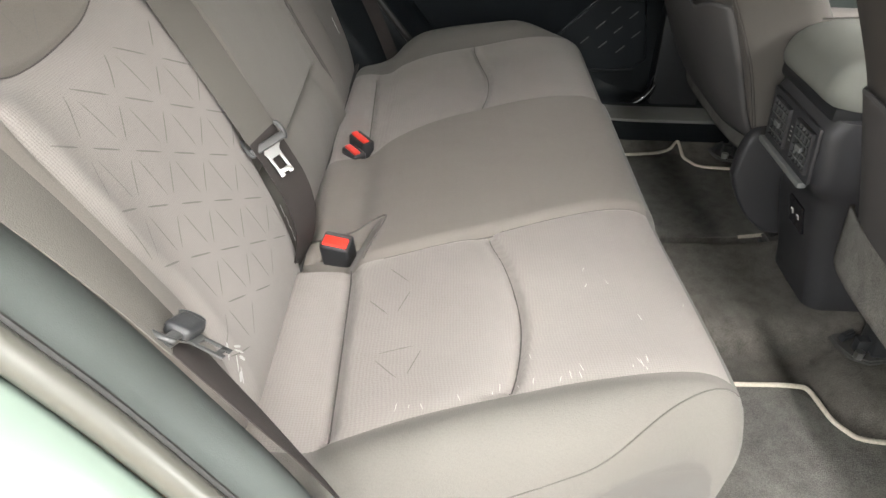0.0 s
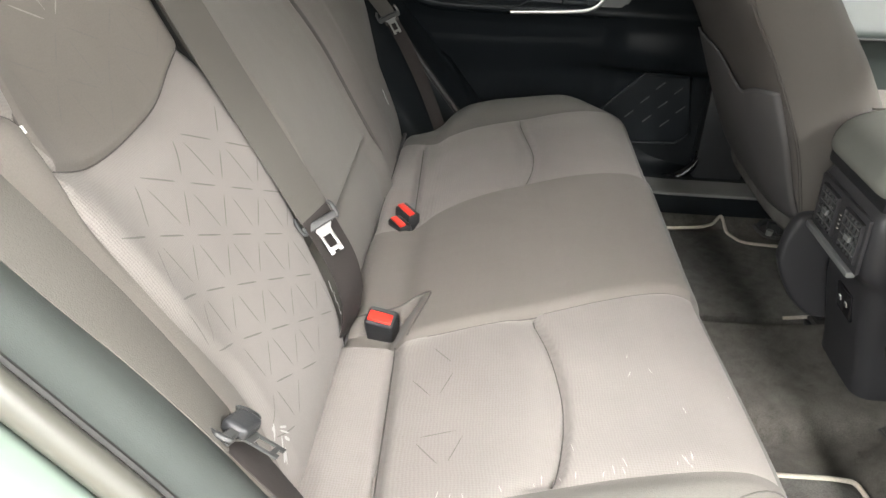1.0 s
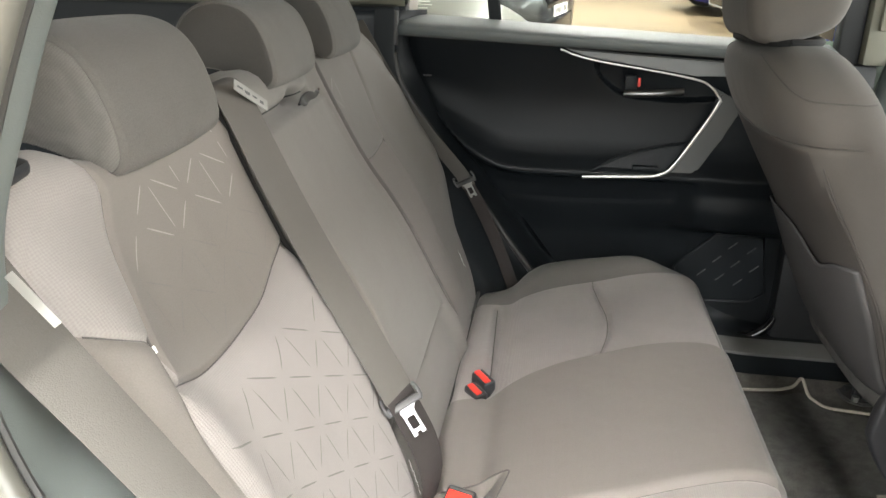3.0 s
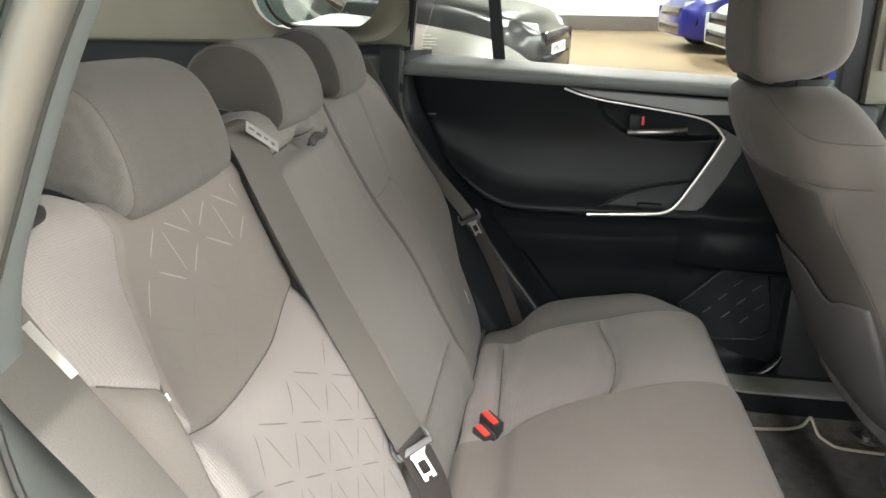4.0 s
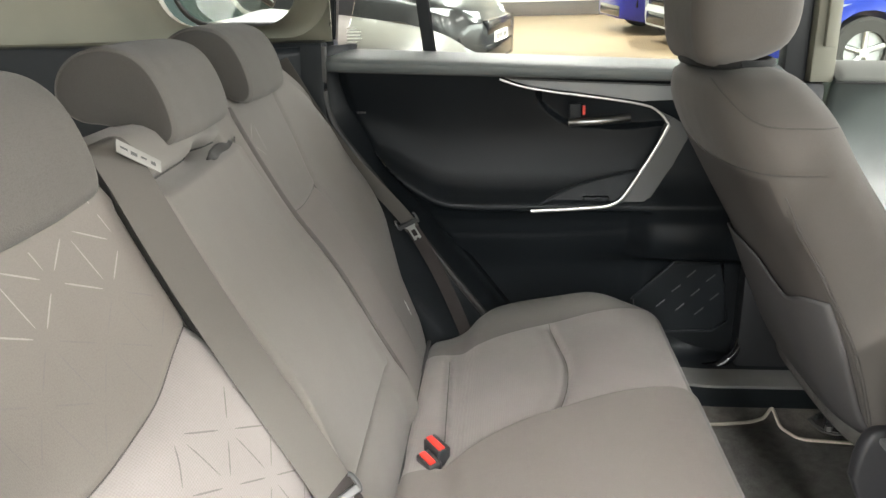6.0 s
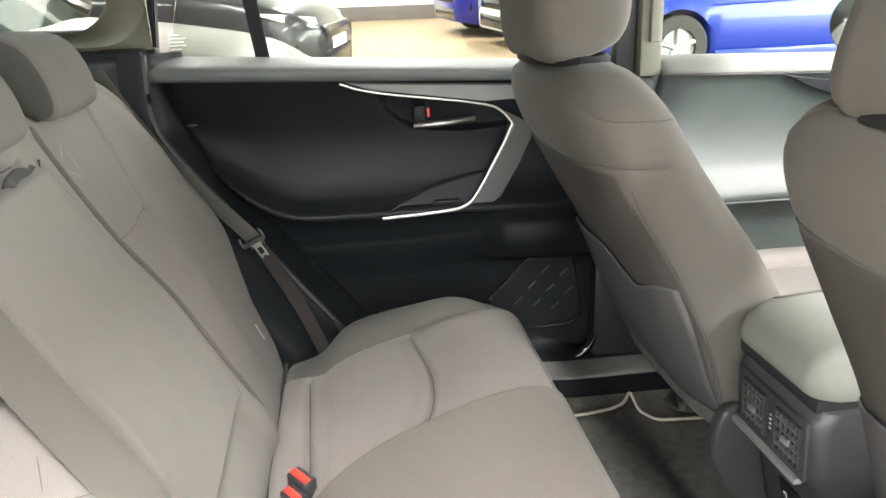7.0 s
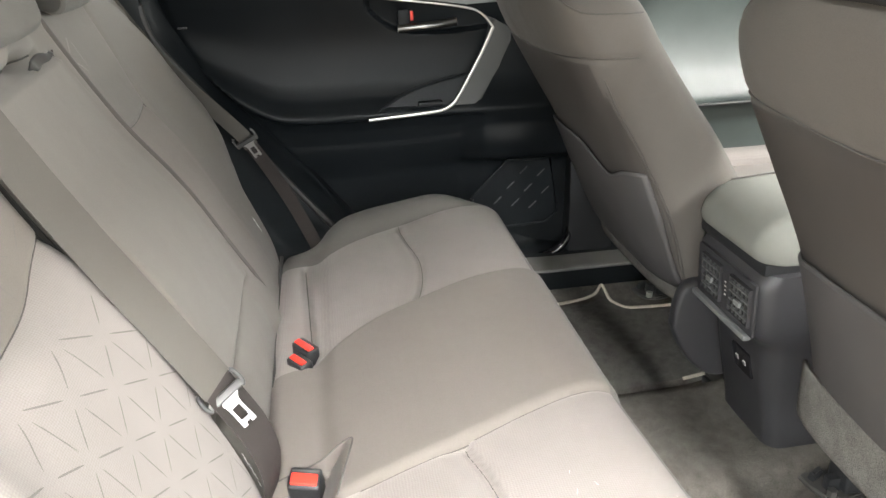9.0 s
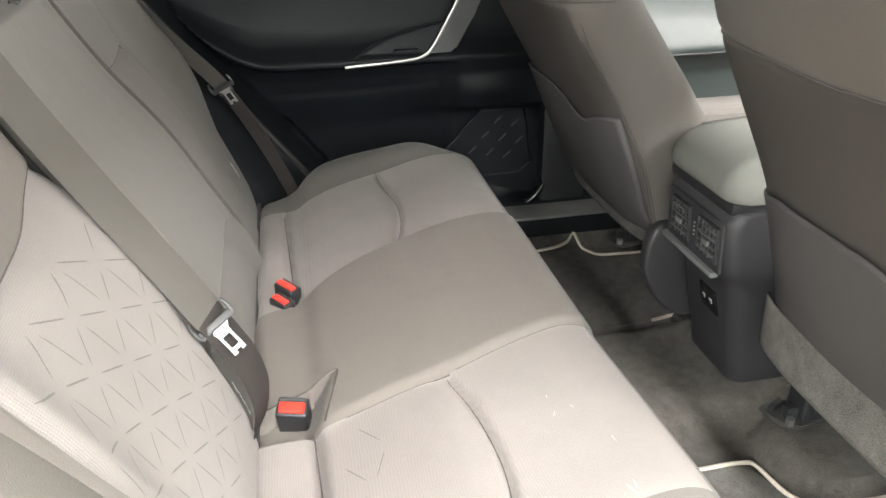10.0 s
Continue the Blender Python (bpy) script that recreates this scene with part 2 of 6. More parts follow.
def bent(pts, n=8, r=0.3):
    """A polyline with its corners rounded by Chaikin cuts."""
    pts = [Vector(p) for p in pts]
    for _ in range(3):
        out = [pts[0]]
        for a, b in zip(pts, pts[1:]):
            out += [a.lerp(b, r), a.lerp(b, 1 - r)]
        pts = out + [pts[-1]]
    return pts


def slab(bm, outline, thick, along, bevel=0.002):
    """A plate: an outline of points pushed along a vector, edges bevelled."""
    a = [bm.verts.new(p) for p in outline]
    b = [bm.verts.new(Vector(p) + Vector(along) * thick) for p in outline]
    n = len(a)
    faces = [bm.faces.new(a[::-1]), bm.faces.new(b)]
    faces += [bm.faces.new((a[i], a[(i + 1) % n], b[(i + 1) % n], b[i])) for i in range(n)]
    if bevel:
        edges = {e for f in faces[:2] for e in f.edges}
        bmesh.ops.bevel(bm, geom=list(edges), offset=bevel, segments=2, affect="EDGES")
    return bm


def ribbon(bm, pts, widths, w, t=0.0016, mat=None):
    """A band of webbing along points; widths: its crosswise directions."""
    rings = []
    pts = [Vector(p) for p in pts]
    for i, p in enumerate(pts):
        d = (pts[min(i + 1, len(pts) - 1)] - pts[max(i - 1, 0)]).normalized()
        s = Vector(widths[i])
        s = (s - d * s.dot(d)).normalized()
        nrm = s.cross(d).normalized() * (t / 2)
        h = w / 2
        rings.append([p - s * h - nrm * 0.4, p - s * (h - 0.002) - nrm, p + s * (h - 0.002) - nrm, p + s * h - nrm * 0.4,
                      p + s * h + nrm * 0.4, p + s * (h - 0.002) + nrm, p - s * (h - 0.002) + nrm, p - s * h + nrm * 0.4])
    return loft(bm, rings)


def sheet(bm, fn, nu, nv, mat=None):
    """An open grid of fn(u, v), u and v from 0 to 1."""
    rows = [[bm.verts.new(fn(i / nu, j / nv)) for j in range(nv + 1)] for i in range(nu + 1)]
    for i in range(nu):
        for j in range(nv):
            f = bm.faces.new((rows[i][j], rows[i + 1][j], rows[i + 1][j + 1], rows[i][j + 1]))
            if mat:
                f.material_index = mat((i + 0.5) / nu, (j + 0.5) / nv)
    return bm


def thick(ob, t, offset=-1):
    s = ob.modifiers.new("thickness", "SOLIDIFY")
    s.thickness, s.offset = t, offset
    return ob


def smoothstep(a, b, x):
    t = min(1.0, max(0.0, (x - a) / (b - a))) if a != b else float(x > a)
    return t * t * (3 - 2 * t)


def dent(d, sigma):
    return math.exp(-0.5 * (d / sigma) ** 2)


def curve(x, xs, ys):
    """A soft curve through knots (Catmull-Rom)."""
    if x <= xs[0]:
        return ys[0]
    if x >= xs[-1]:
        return ys[-1]
    k = max(i for i in range(len(xs) - 1) if xs[i] <= x)
    t = (x - xs[k]) / (xs[k + 1] - xs[k])
    slope = lambda i: (ys[min(i + 1, len(ys) - 1)] - ys[max(i - 1, 0)]) / (xs[min(i + 1, len(xs) - 1)] - xs[max(i - 1, 0)])  # noqa: E731
    h = xs[k + 1] - xs[k]
    return ((2 * t**3 - 3 * t**2 + 1) * ys[k] + (t**3 - 2 * t**2 + t) * h * slope(k) + (-2 * t**3 + 3 * t**2) * ys[k + 1] + (t**3 - t**2) * h * slope(k + 1))

# ---- rear bench seat ----
BACK_Z = [0.185, 0.215, 0.27, 0.33, 0.40, 0.48, 0.53, 0.60, 0.68, 0.75, 0.80]
BACK_X = [0.070, 0.086, 0.083, 0.067, 0.043, 0.012, -0.014, -0.058, -0.097, -0.127, -0.147]
MID = 0.65


def back_x(z, y=0.3):
    """The leaning front of the seat back; the split part leans a little further."""
    more = 0.07 * min(1.0, max(0.0, (y - 0.44) / 0.42))
    return curve(z, BACK_Z, BACK_X) - 0.018 * (y - 0.3) - more * (z - 0.27)


def skew(y, z):
    """The split of the seat back runs a little outward toward the cushion."""
    return y + curve(z, [0.19, 0.295, 0.39, 0.48, 0.60, 0.76], [0.046, 0.036, 0.008, -0.006, -0.009, -0.011]) * smoothstep(0.47, 0.87, y) * (1 - smoothstep(0.90, 1.12, y))


def side_seam(z, far=False):
    if far:
        return curve(z, [0.28, 0.50, 0.60, 0.68, 0.757], [0.262, 0.250, 0.238, 0.205, 0.188])
    return curve(z, [0.28, 0.394, 0.468, 0.507, 0.542, 0.573, 0.605, 0.64, 0.70, 0.737, 0.76], [0.160, 0.145, 0.108, 0.096, 0.094, 0.099, 0.112, 0.117, 0.155, 0.187, 0.20])


def arc_seam(s, far=False):
    if far:
        return 0.596 - 0.010 * math.sin(math.pi * min(1, max(0, (s - 0.23) / 0.2)))
    return curve(s, [0.11, 0.168, 0.212, 0.27, 0.33, 0.39, 0.44], [0.606, 0.582, 0.575, 0.574, 0.579, 0.597, 0.612])


def back_surface(s, z, mirror=False):
    """The front of an outboard backrest; s runs from its door side."""
    x = back_x(z, 2 * MID - s if mirror else s)
    x += 0.030 * dent(s - 0.085, 0.042) * smoothstep(*((0.42, 0.58) if mirror else (0.25, 0.36)), z) * (1 - smoothstep(0.66, 0.78, z))
    if mirror:
        x -= 0.030 * (1 - smoothstep(0.30, 0.50, z)) * (1 - smoothstep(0.03, 0.15, s))
    x -= 0.010 * dent(s - 0.30, 0.09) * smoothstep(0.30, 0.45, z)
    if z < arc_seam(s, mirror) + 0.02 and s > side_seam(z, mirror):
        x += (0.003 if mirror else 0.008) * smoothstep(0, 0.03, arc_seam(s, mirror) - z) * smoothstep(0, 0.03, s - side_seam(z, mirror))
    x -= 0.005 * dent(s - side_seam(z, mirror), 0.0032) * smoothstep(0.52, 0.60, z)
    x -= 0.007 * dent(z - arc_seam(s, mirror), 0.0036) * smoothstep(*((0.235, 0.245) if mirror else (0.11, 0.12)), s)
    if s < side_seam(z, mirror) and not mirror:
        x -= 0.004 * dent(z - 0.640 + 0.55 * (s - 0.116), 0.003) * smoothstep(0.05, 0.065, s)
    return x


def back_top(s):
    return curve(s, [0.035, 0.06, 0.10, 0.15, 0.19, 0.23, 0.45], [0.715, 0.752, 0.772, 0.772, 0.756, 0.752, 0.756])


def far_top(s):
    return curve(s, [0.014, 0.05, 0.10, 0.17, 0.22, 0.45], [0.700, 0.765, 0.800, 0.800, 0.782, 0.780])


def backrest_block(s0, s1, front, top, mat, mirror=False, r0=0.03, r1=0.014, ny=112, nz=136, deep=0.085, seams=True):
    """A padded block skinned so that its rows follow the seams."""
    bm = bmesh.new()
    rings = []
    cut_i, cut_k = int(ny * (0.50 if mirror else 0.24)), int(nz * 0.66)

    def split(lo, mid, hi, k, cut, n):
        return lo + (mid - lo) * k / cut if k <= cut else mid + (hi - mid) * (k - cut) / (n - cut)

    for i in range(ny + 1):
        ring = []
        for k in range(nz + 1):
            s, z = s0 + (s1 - s0) * i / ny, 0.5
            for go in range(7 if seams else 1):
                e = 0.0
                if s - s0 < r0:
                    e = r0 - math.sqrt(max(0, r0**2 - (r0 - (s - s0)) ** 2))
                elif s1 - s < r1:
                    e = r1 - math.sqrt(max(0, r1**2 - (r1 - (s1 - s)) ** 2))
                zt = top(s) - e * 0.6 - 0.03
                z = split(0.19, seam_height(s, mirror), zt, k, cut_k, nz) if seams else 0.19 + (zt - 0.19) * k / nz
                if seams:
                    s += (split(s0, side_seam(z, mirror), s1, i, cut_i, ny) - s) * (1.0 if go < 1 else 0.5)
            ring.append((front(s, z) - e, skew(2 * MID - s if mirror else s, z), z))
        xt, y, zt = ring[-1]
        for a in (20, 45, 70, 90):
            ring.append((xt - 0.035 * (1 - math.cos(radians(a))), y, zt + 0.03 * math.sin(radians(a))))
        xb = xt - deep + min(e, 0.02)
        ring += [(xb + 0.02, y, zt + 0.026), (xb, y, zt), (back_x(0.5) - deep, y, 0.5), (0.0, y, 0.19)]
        rings.append(ring)
    loft(bm, rings, True, lambda i, j: mat(i >= cut_i, j < cut_k) if j < nz else mat(i >= cut_i, False))
    return bm


def seam_height(s, far=False):
    """The cross seam: under the cloth wing at the side, then along the bowed seam."""
    if far:
        return arc_seam(s, True)
    k = smoothstep(0.106, 0.128, s)
    return (0.640 - 0.55 * (s - 0.116)) * (1 - k) + arc_seam(s) * k


def outboard_mat(inner, low):
    return 0 if inner == low else 1


def arm_side(z):
    return 0.822 + 0.010 * dent(z - 0.52, 0.1)


def centre_surface(y, z):
    x = back_x(z, y) - 0.006
    edge = arm_side(z)
    inside = smoothstep(0.500, 0.512, y) * (1 - smoothstep(edge - 0.007, edge + 0.002, y)) * smoothstep(0.350, 0.360, z) * (1 - smoothstep(0.712, 0.722, z))
    x += 0.013 * inside
    x += 0.004 * inside * math.sin(math.pi * min(1, max(0, (z - 0.35) / 0.37)))
    x += 0.012 * smoothstep(0.80, 0.855, y)
    x -= 0.008 * dent(y - edge - 0.004, 0.004) * smoothstep(0.36, 0.38, z) * (1 - smoothstep(0.71, 0.73, z))
    x -= 0.010 * dent(z - 0.352, 0.0040) * (1 - smoothstep(edge, edge + 0.02, y))
    x += 0.006 * (1 - smoothstep(0.30, 0.345, z))
    x -= 0.012 * dent(z - 0.724, 0.004) * smoothstep(0.48, 0.52, y) * (1 - smoothstep(0.78, 0.80, y))
    x -= 0.018 * dent(z - 0.731, 0.008) * dent(y - 0.705, 0.022)
    x += 0.007 * smoothstep(0.727, 0.742, z) * (1 - smoothstep(0.76, 0.83, y))
    return x


bench = thing("rear_bench_seat", "grey-brown cloth rear bench seat with three headrests", "car seat")
back_near = part("backrest", backrest_block(0.035, 0.430, back_surface, back_top, outboard_mat), [CLOTH, SMOOTH_CLOTH], bench, "cloth backrest with pressed triangle strokes and worn threads")
back_mid = part("centre_backrest", backrest_block(0.436, 0.866, centre_surface, lambda s: 0.780, lambda s, z: 0, r0=0.016, r1=0.012, seams=False), [HEAD_CLOTH, HEAD_CLOTH], bench, "plain cloth centre back with folded armrest")
# the far backrest takes darker cloths than its near twin to paint its shade
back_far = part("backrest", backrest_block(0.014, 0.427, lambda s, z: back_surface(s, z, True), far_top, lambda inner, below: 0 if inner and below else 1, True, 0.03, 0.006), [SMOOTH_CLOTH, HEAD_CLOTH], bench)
# crumpled end of the pull strap: a thin band with uneven folds
bm = sheet(bmesh.new(), lambda u, v: (-0.124 + 0.002 * math.sin(9 * u + 1.5 * v) - 0.003 * v, 0.650 + 0.085 * u, 0.7265 + 0.006 * u + (0.011 * math.sin(math.pi * min(1, u * 1.1)) + 0.003) * (v - 0.5) + 0.001 * math.sin(14 * u)), 20, 6)
thick(part("armrest_strap", bm, GAP, back_mid, "dark crumpled fabric pull strap"), 0.003)

# cushion
CUSH_X = [0.02, 0.045, 0.066, 0.085, 0.11, 0.155, 0.18, 0.22, 0.27, 0.33, 0.42, 0.49, 0.525, 0.548, 0.560, 0.566]
CUSH_Z = [0.150, 0.165, 0.200, 0.240, 0.250, 0.250, 0.262, 0.271, 0.278, 0.281, 0.285, 0.283, 0.275, 0.258, 0.235, 0.205]


def cushion_edge(x):
    return curve(x, [0.02, 0.12, 0.18, 0.234, 0.339, 0.429, 0.512, 0.56], [0.116, 0.117, 0.119, 0.132, 0.162, 0.186, 0.208, 0.211])


def far_edge(x):
    return curve(x, [0.02, 0.135, 0.23, 0.33, 0.42, 0.53, 0.566], [1.085, 1.085, 1.112, 1.155, 1.205, 1.250, 1.255])


def crease(y):
    return 0.172 - 0.045 * (y - 0.13)


def centre_edges(x):
    y1 = curve(x, [0.02, 0.165, 0.23, 0.33, 0.43, 0.48, 0.54, 0.566], [0.400, 0.404, 0.418, 0.452, 0.497, 0.519, 0.537, 0.540])
    y2 = curve(x, [0.02, 0.147, 0.23, 0.325, 0.43, 0.54, 0.566], [0.70, 0.724, 0.785, 0.842, 0.893, 0.925, 0.928])
    return y1, y2


def arc_line(s, far=False):
    """Where the bowed seam of the cushion runs, by the distance from the door side."""
    if far:
        return curve(s, [0.13, 0.17, 0.27, 0.35, 0.42, 0.46], [0.318, 0.326, 0.346, 0.345, 0.332, 0.318])
    return curve(s, [0.14, 0.155, 0.20, 0.272, 0.33, 0.395, 0.453], [0.331, 0.336, 0.349, 0.359, 0.357, 0.347, 0.330])


def buckle_hollow(x, y):
    """How deep the cloth is tucked in round the buckles."""
    hem = 0.462 + 0.40 * (x - 0.089)
    front = (0.196 - x) - 0.25 * (0.50 - y)
    side = y - (0.404 + 0.05 * (0.172 - x))
    d = 0.026 * smoothstep(-0.002, 0.008, hem - y) * smoothstep(0.0, 0.035, front) * smoothstep(-0.004, 0.008, side)
    w = (0.165 - x) / 0.06
    return max(d, 0.004 * smoothstep(0.0, 0.6, w) * dent(y - 0.735, 0.030))


def cushion_top(x, y):
    z = curve(x, CUSH_X, CUSH_Z)
    s = min(y, 2 * MID - y)
    y1, y2 = centre_edges(x)
    if 0 < s - 0.1 and x < 0.30:
        z -= buckle_hollow(x, y)
    mid = smoothstep(y1 - 0.012, y1 + 0.014, y) * (1 - smoothstep(y2 - 0.014, y2 + 0.012, y))
    z += 0.010 * mid * smoothstep(0.10, 0.2, x)
    z -= 0.004 * (dent(y - y1, 0.004) + dent(y - y2, 0.004)) * smoothstep(0.16, 0.22, x)
    out = 1 - mid
    z += (0.006 if y < MID else 0.010) * dent((y - cushion_edge(x) if y < MID else far_edge(x) - y) - 0.01, 0.035) * smoothstep(0.12, 0.24, x) * (1 - smoothstep(0.44, 0.58, x))
    inset = smoothstep(0.0, 0.012, y - cushion_edge(x) if y < MID else far_edge(x) - y) * out
    z -= 0.012 * dent(x - crease(y), 0.0045) * inset
    z -= 0.008 * dent(x - arc_line(s, y > MID), 0.0036) * inset
    z -= 0.006 * dent(x - arc_line(s, y > MID) + 0.012, 0.012) * inset
    return z


def front_push(x, y):
    """The front edge swells forward towards the open doorway."""
    return (0.006 + 0.020 * (1 - smoothstep(0.20, 0.62, y))) * smoothstep(0.38, 0.56, x)


def flank(x, turn, side):
    """The rounded outer roll of the cushion, from its top seam (0) down to the flank."""
    y = cushion_edge(x) if side < 0 else far_edge(x)
    z = cushion_top(x, y)
    wide = (0.072 - 0.030 * smoothstep(0.40, 0.56, x)) if side < 0 else 1.255 + 0.05 * smoothstep(0.10, 0.40, x) - 0.018 * smoothstep(0.45, 0.56, x) - far_edge(x)
    y += side * wide * math.sin(turn)
    z += (0.016 if side < 0 else 0.040) * math.sin(min(math.pi, 2.0 * turn)) * smoothstep(0.10, 0.22, x) * (1 - smoothstep(0.40, 0.54, x)) - 0.004 * dent(turn - 0.05, 0.04)
    z -= 0.088 * (1 - math.cos(turn)) * (1 if x < 0.5 else 1 - 4 * (x - 0.5))
    return (x + front_push(x, y) - 0.030 * (1 - math.cos(turn)) * smoothstep(0.35, 0.56, x), y, z)


def cushion():
    bm = bmesh.new()
    nx, ny = 170, 200
    xs = [0.02 + (0.566 - 0.02) * (k / nx) ** 0.94 for k in range(nx + 1)]
    rings, places = [], []

    def ring(place, turn, side):
        pts = []
        for x in xs:
            a, b = cushion_edge(x), far_edge(x)
            y1, y2 = centre_edges(x)
            if place <= 0.32:
                y = a + (y1 - a) * place / 0.32
            elif place <= 0.68:
                y = y1 + (y2 - y1) * (place - 0.32) / 0.36
            else:
                y = y2 + (b - y2) * (place - 0.68) / 0.32
            z = cushion_top(x, y)
            pts.append(flank(x, turn, side) if side else (x + front_push(x, y), y, z))
        lx, ly, lz = pts[-1]
        pts += [(lx - 0.004, ly, lz - 0.025), (lx - 0.026, ly, lz - 0.06), (lx - 0.070, ly, lz - 0.10), (lx - 0.14, ly, 0.085), (0.3, ly, 0.08), (0.03, ly, 0.085)]
        return pts

    for k in range(16, 0, -1):
        rings.append(ring(0.0, radians(90 * k / 16), -1)), places.append(-k)
    for i in range(ny + 1):
        rings.append(ring(i / ny, 0.0, 0)), places.append(0)
    for k in range(1, 17):
        rings.append(ring(1.0, radians(90 * k / 16), 1)), places.append(k)

    def mat(i, j):
        # flanks and front lip take a darker plain cloth to paint their shade
        if j >= nx - 8 or places[i] or places[min(i + 1, len(places) - 1)]:
            return 2
        u = (i - 16 + 0.5) / ny
        return 1 if 0.32 < u < 0.68 else 0

    loft(bm, rings, True, mat)
    bm.faces.ensure_lookup_table()
    for f in bm.faces[-2:]:
        f.material_index = 2
    return bm


cush = part("seat_cushion", cushion(), [CLOTH, SMOOTH_CLOTH, FLANK_SHADE], bench, "cloth cushion with bowed seams and plain centre")
bm = bmesh.new()
box(bm, (0.05, 0.150, 0.0), (0.440, 1.165, 0.095), 0.012)
for k in range(9):
    box(bm, (0.438, 0.16 + 0.012 * k, 0.01), (0.444, 0.166 + 0.012 * k, 0.085), 0.001)
part("seat_base", bm, BLACK, bench, "black plastic plinth")
# seams on the cushion
lift = lambda p, d: (p[0], p[1], p[2] + d)  # noqa: E731
pts = [flank(0.10 + 0.45 * k / 60, radians(curve(0.10 + 0.45 * k / 60, [0.10, 0.18, 0.40, 0.44, 0.49, 0.54, 0.56], [86, 82, 72, 64, 36, 12, 6])), -1) for k in range(61)]
part("flank_seam", tube(bmesh.new(), pts, 0.0010, 6), SEAM, cush)
for side in (-1, 1):
    part("edge_seam", tube(bmesh.new(), [lift(flank(0.10 + 0.44 * k / 50, 0.05, side), 0.0002) for k in range(51)], 0.0012, 6), SEAM, cush)
    ss = [(0.165 + 0.285 * k / 40) if side < 0 else (0.150 + 0.305 * k / 40) for k in range(41)]
    part("bowed_seam", tube(bmesh.new(), [(arc_line(s, side > 0), s if side < 0 else 2 * MID - s, cushion_top(arc_line(s, side > 0), s if side < 0 else 2 * MID - s) + 0.0006) for s in ss], 0.0007, 6), SEAM, cush)
    ys = [(0.125 + 0.285 * k / 30) if side < 0 else (0.775 + 0.30 * k / 30) for k in range(31)]
    part("tuck_seam", tube(bmesh.new(), [(crease(y), y, cushion_top(crease(y), y) + 0.0012) for y in ys], 0.0009, 6), SEAM, cush)
    xs_ = [0.20 + 0.335 * k / 30 for k in range(31)]
    part("panel_seam", tube(bmesh.new(), [(x + front_push(x, centre_edges(x)[0 if side < 0 else 1]), centre_edges(x)[0 if side < 0 else 1], cushion_top(x, centre_edges(x)[0 if side < 0 else 1]) - 0.0004) for x in xs_], 0.0009, 6), SEAM, cush)


# an added dark tube paints the shade where backrest meets cushion
part("crease_shade_strip", tube(bmesh.new(), [(back_x(0.236, 0.12 + 1.06 * k / 60) + 0.0045, 0.12 + 1.06 * k / 60, 0.2335) for k in range(61)], 0.004, 6), GAP, cush, "dark strip painting the shade of the gap under the backrest")


def stroke(bm, place, a, b, w):
    """A pressed line between two spots of a surface; place(p, q) gives point and normal."""
    n = 5
    d = (Vector(b) - Vector(a))
    side = Vector((-d.y, d.x)).normalized() * (w / 2)
    rows = []
    for k in range(n + 1):
        p = Vector(a) + d * (k / n)
        taper = 1.0 if 0 < k < n else 0.4
        rows.append([place(*(p + side * (t * taper))) for t in (-1, 1)])
    for r, q in zip(rows, rows[1:]):
        bm.faces.new([bm.verts.new(v) for v in (r[0], r[1], q[1], q[0])])


def strokes(place, keep, origin, a1, a2, w=0.0015, reach=9, skip=0.0):
    """The middle stretch of every edge of a triangle grid inside keep()."""
    bm = bmesh.new()
    rnd = random.Random(5)
    a1, a2 = Vector(a1), Vector(a2)
    for j in range(-reach, reach + 1):
        for i in range(-reach, reach + 1):
            p = Vector(origin) + a1 * i + a2 * j
            for d in (a1, a2, a1 + a2):
                a, b = p + d * rnd.uniform(0.15, 0.21), p + d * rnd.uniform(0.78, 0.85)
                if rnd.random() >= skip and keep(a) and keep(b):
                    stroke(bm, place, a, b, w)
    return bm


def on_back(mirror):
    return lambda s, z: (back_surface(s, z, mirror) + 0.0007, skew(2 * MID - s if mirror else s, z), z + 0.0003)


low = lambda p: side_seam(p.y) + 0.012 < p.x < 0.432 and 0.285 < p.y < arc_seam(p.x) - 0.012  # noqa: E731
high = lambda p, far=False: side_seam(p.y, far) + 0.015 < p.x < 0.41 and arc_seam(p.x, far) + 0.012 < p.y < 0.752  # noqa: E731
A1, A2 = (0.057, -0.0295), (-0.043, -0.030)
for mirror, parent in ((False, back_near), (True, back_far)):
    if not mirror:
        part("stroke_pattern", strokes(on_back(mirror), low, (0.2315, 0.4426), A1, A2), STROKE, parent, "pressed lines")["kind"] = "stuff"
    part("pale_pattern", strokes(on_back(mirror), lambda p, far=mirror: high(p, far) and p.y > 0.668, (0.30, 0.70), A1, A2, 0.0014, 9, 0.72 if mirror else 0.0), STROKE_PALE, parent, "pale stitched lines")["kind"] = "stuff"
    part("stroke_pattern", strokes(on_back(mirror), lambda p, far=mirror: high(p, far) and p.y < 0.67, (0.30, 0.70), A1, A2, 0.0014), STROKE, parent, "pressed lines")["kind"] = "stuff"
on_cush = lambda x, y: (x + front_push(x, y), y, cushion_top(x, y) + 0.0007)  # noqa: E731
part("stroke_pattern", strokes(on_cush, lambda p: 0.178 < p.x < 0.265 and 0.155 < p.y < 0.43 and p.x + 0.25 * abs(p.y - 0.3) < 0.27, (0.22, 0.29), (0.056, 0.012), (-0.036, 0.046), 0.0012, 9, 0.5), STROKE, cush, "pressed lines")["kind"] = "stuff"
# worn pale threads along the edge of the cloth and across its front
bm, rnd = bmesh.new(), random.Random(3)
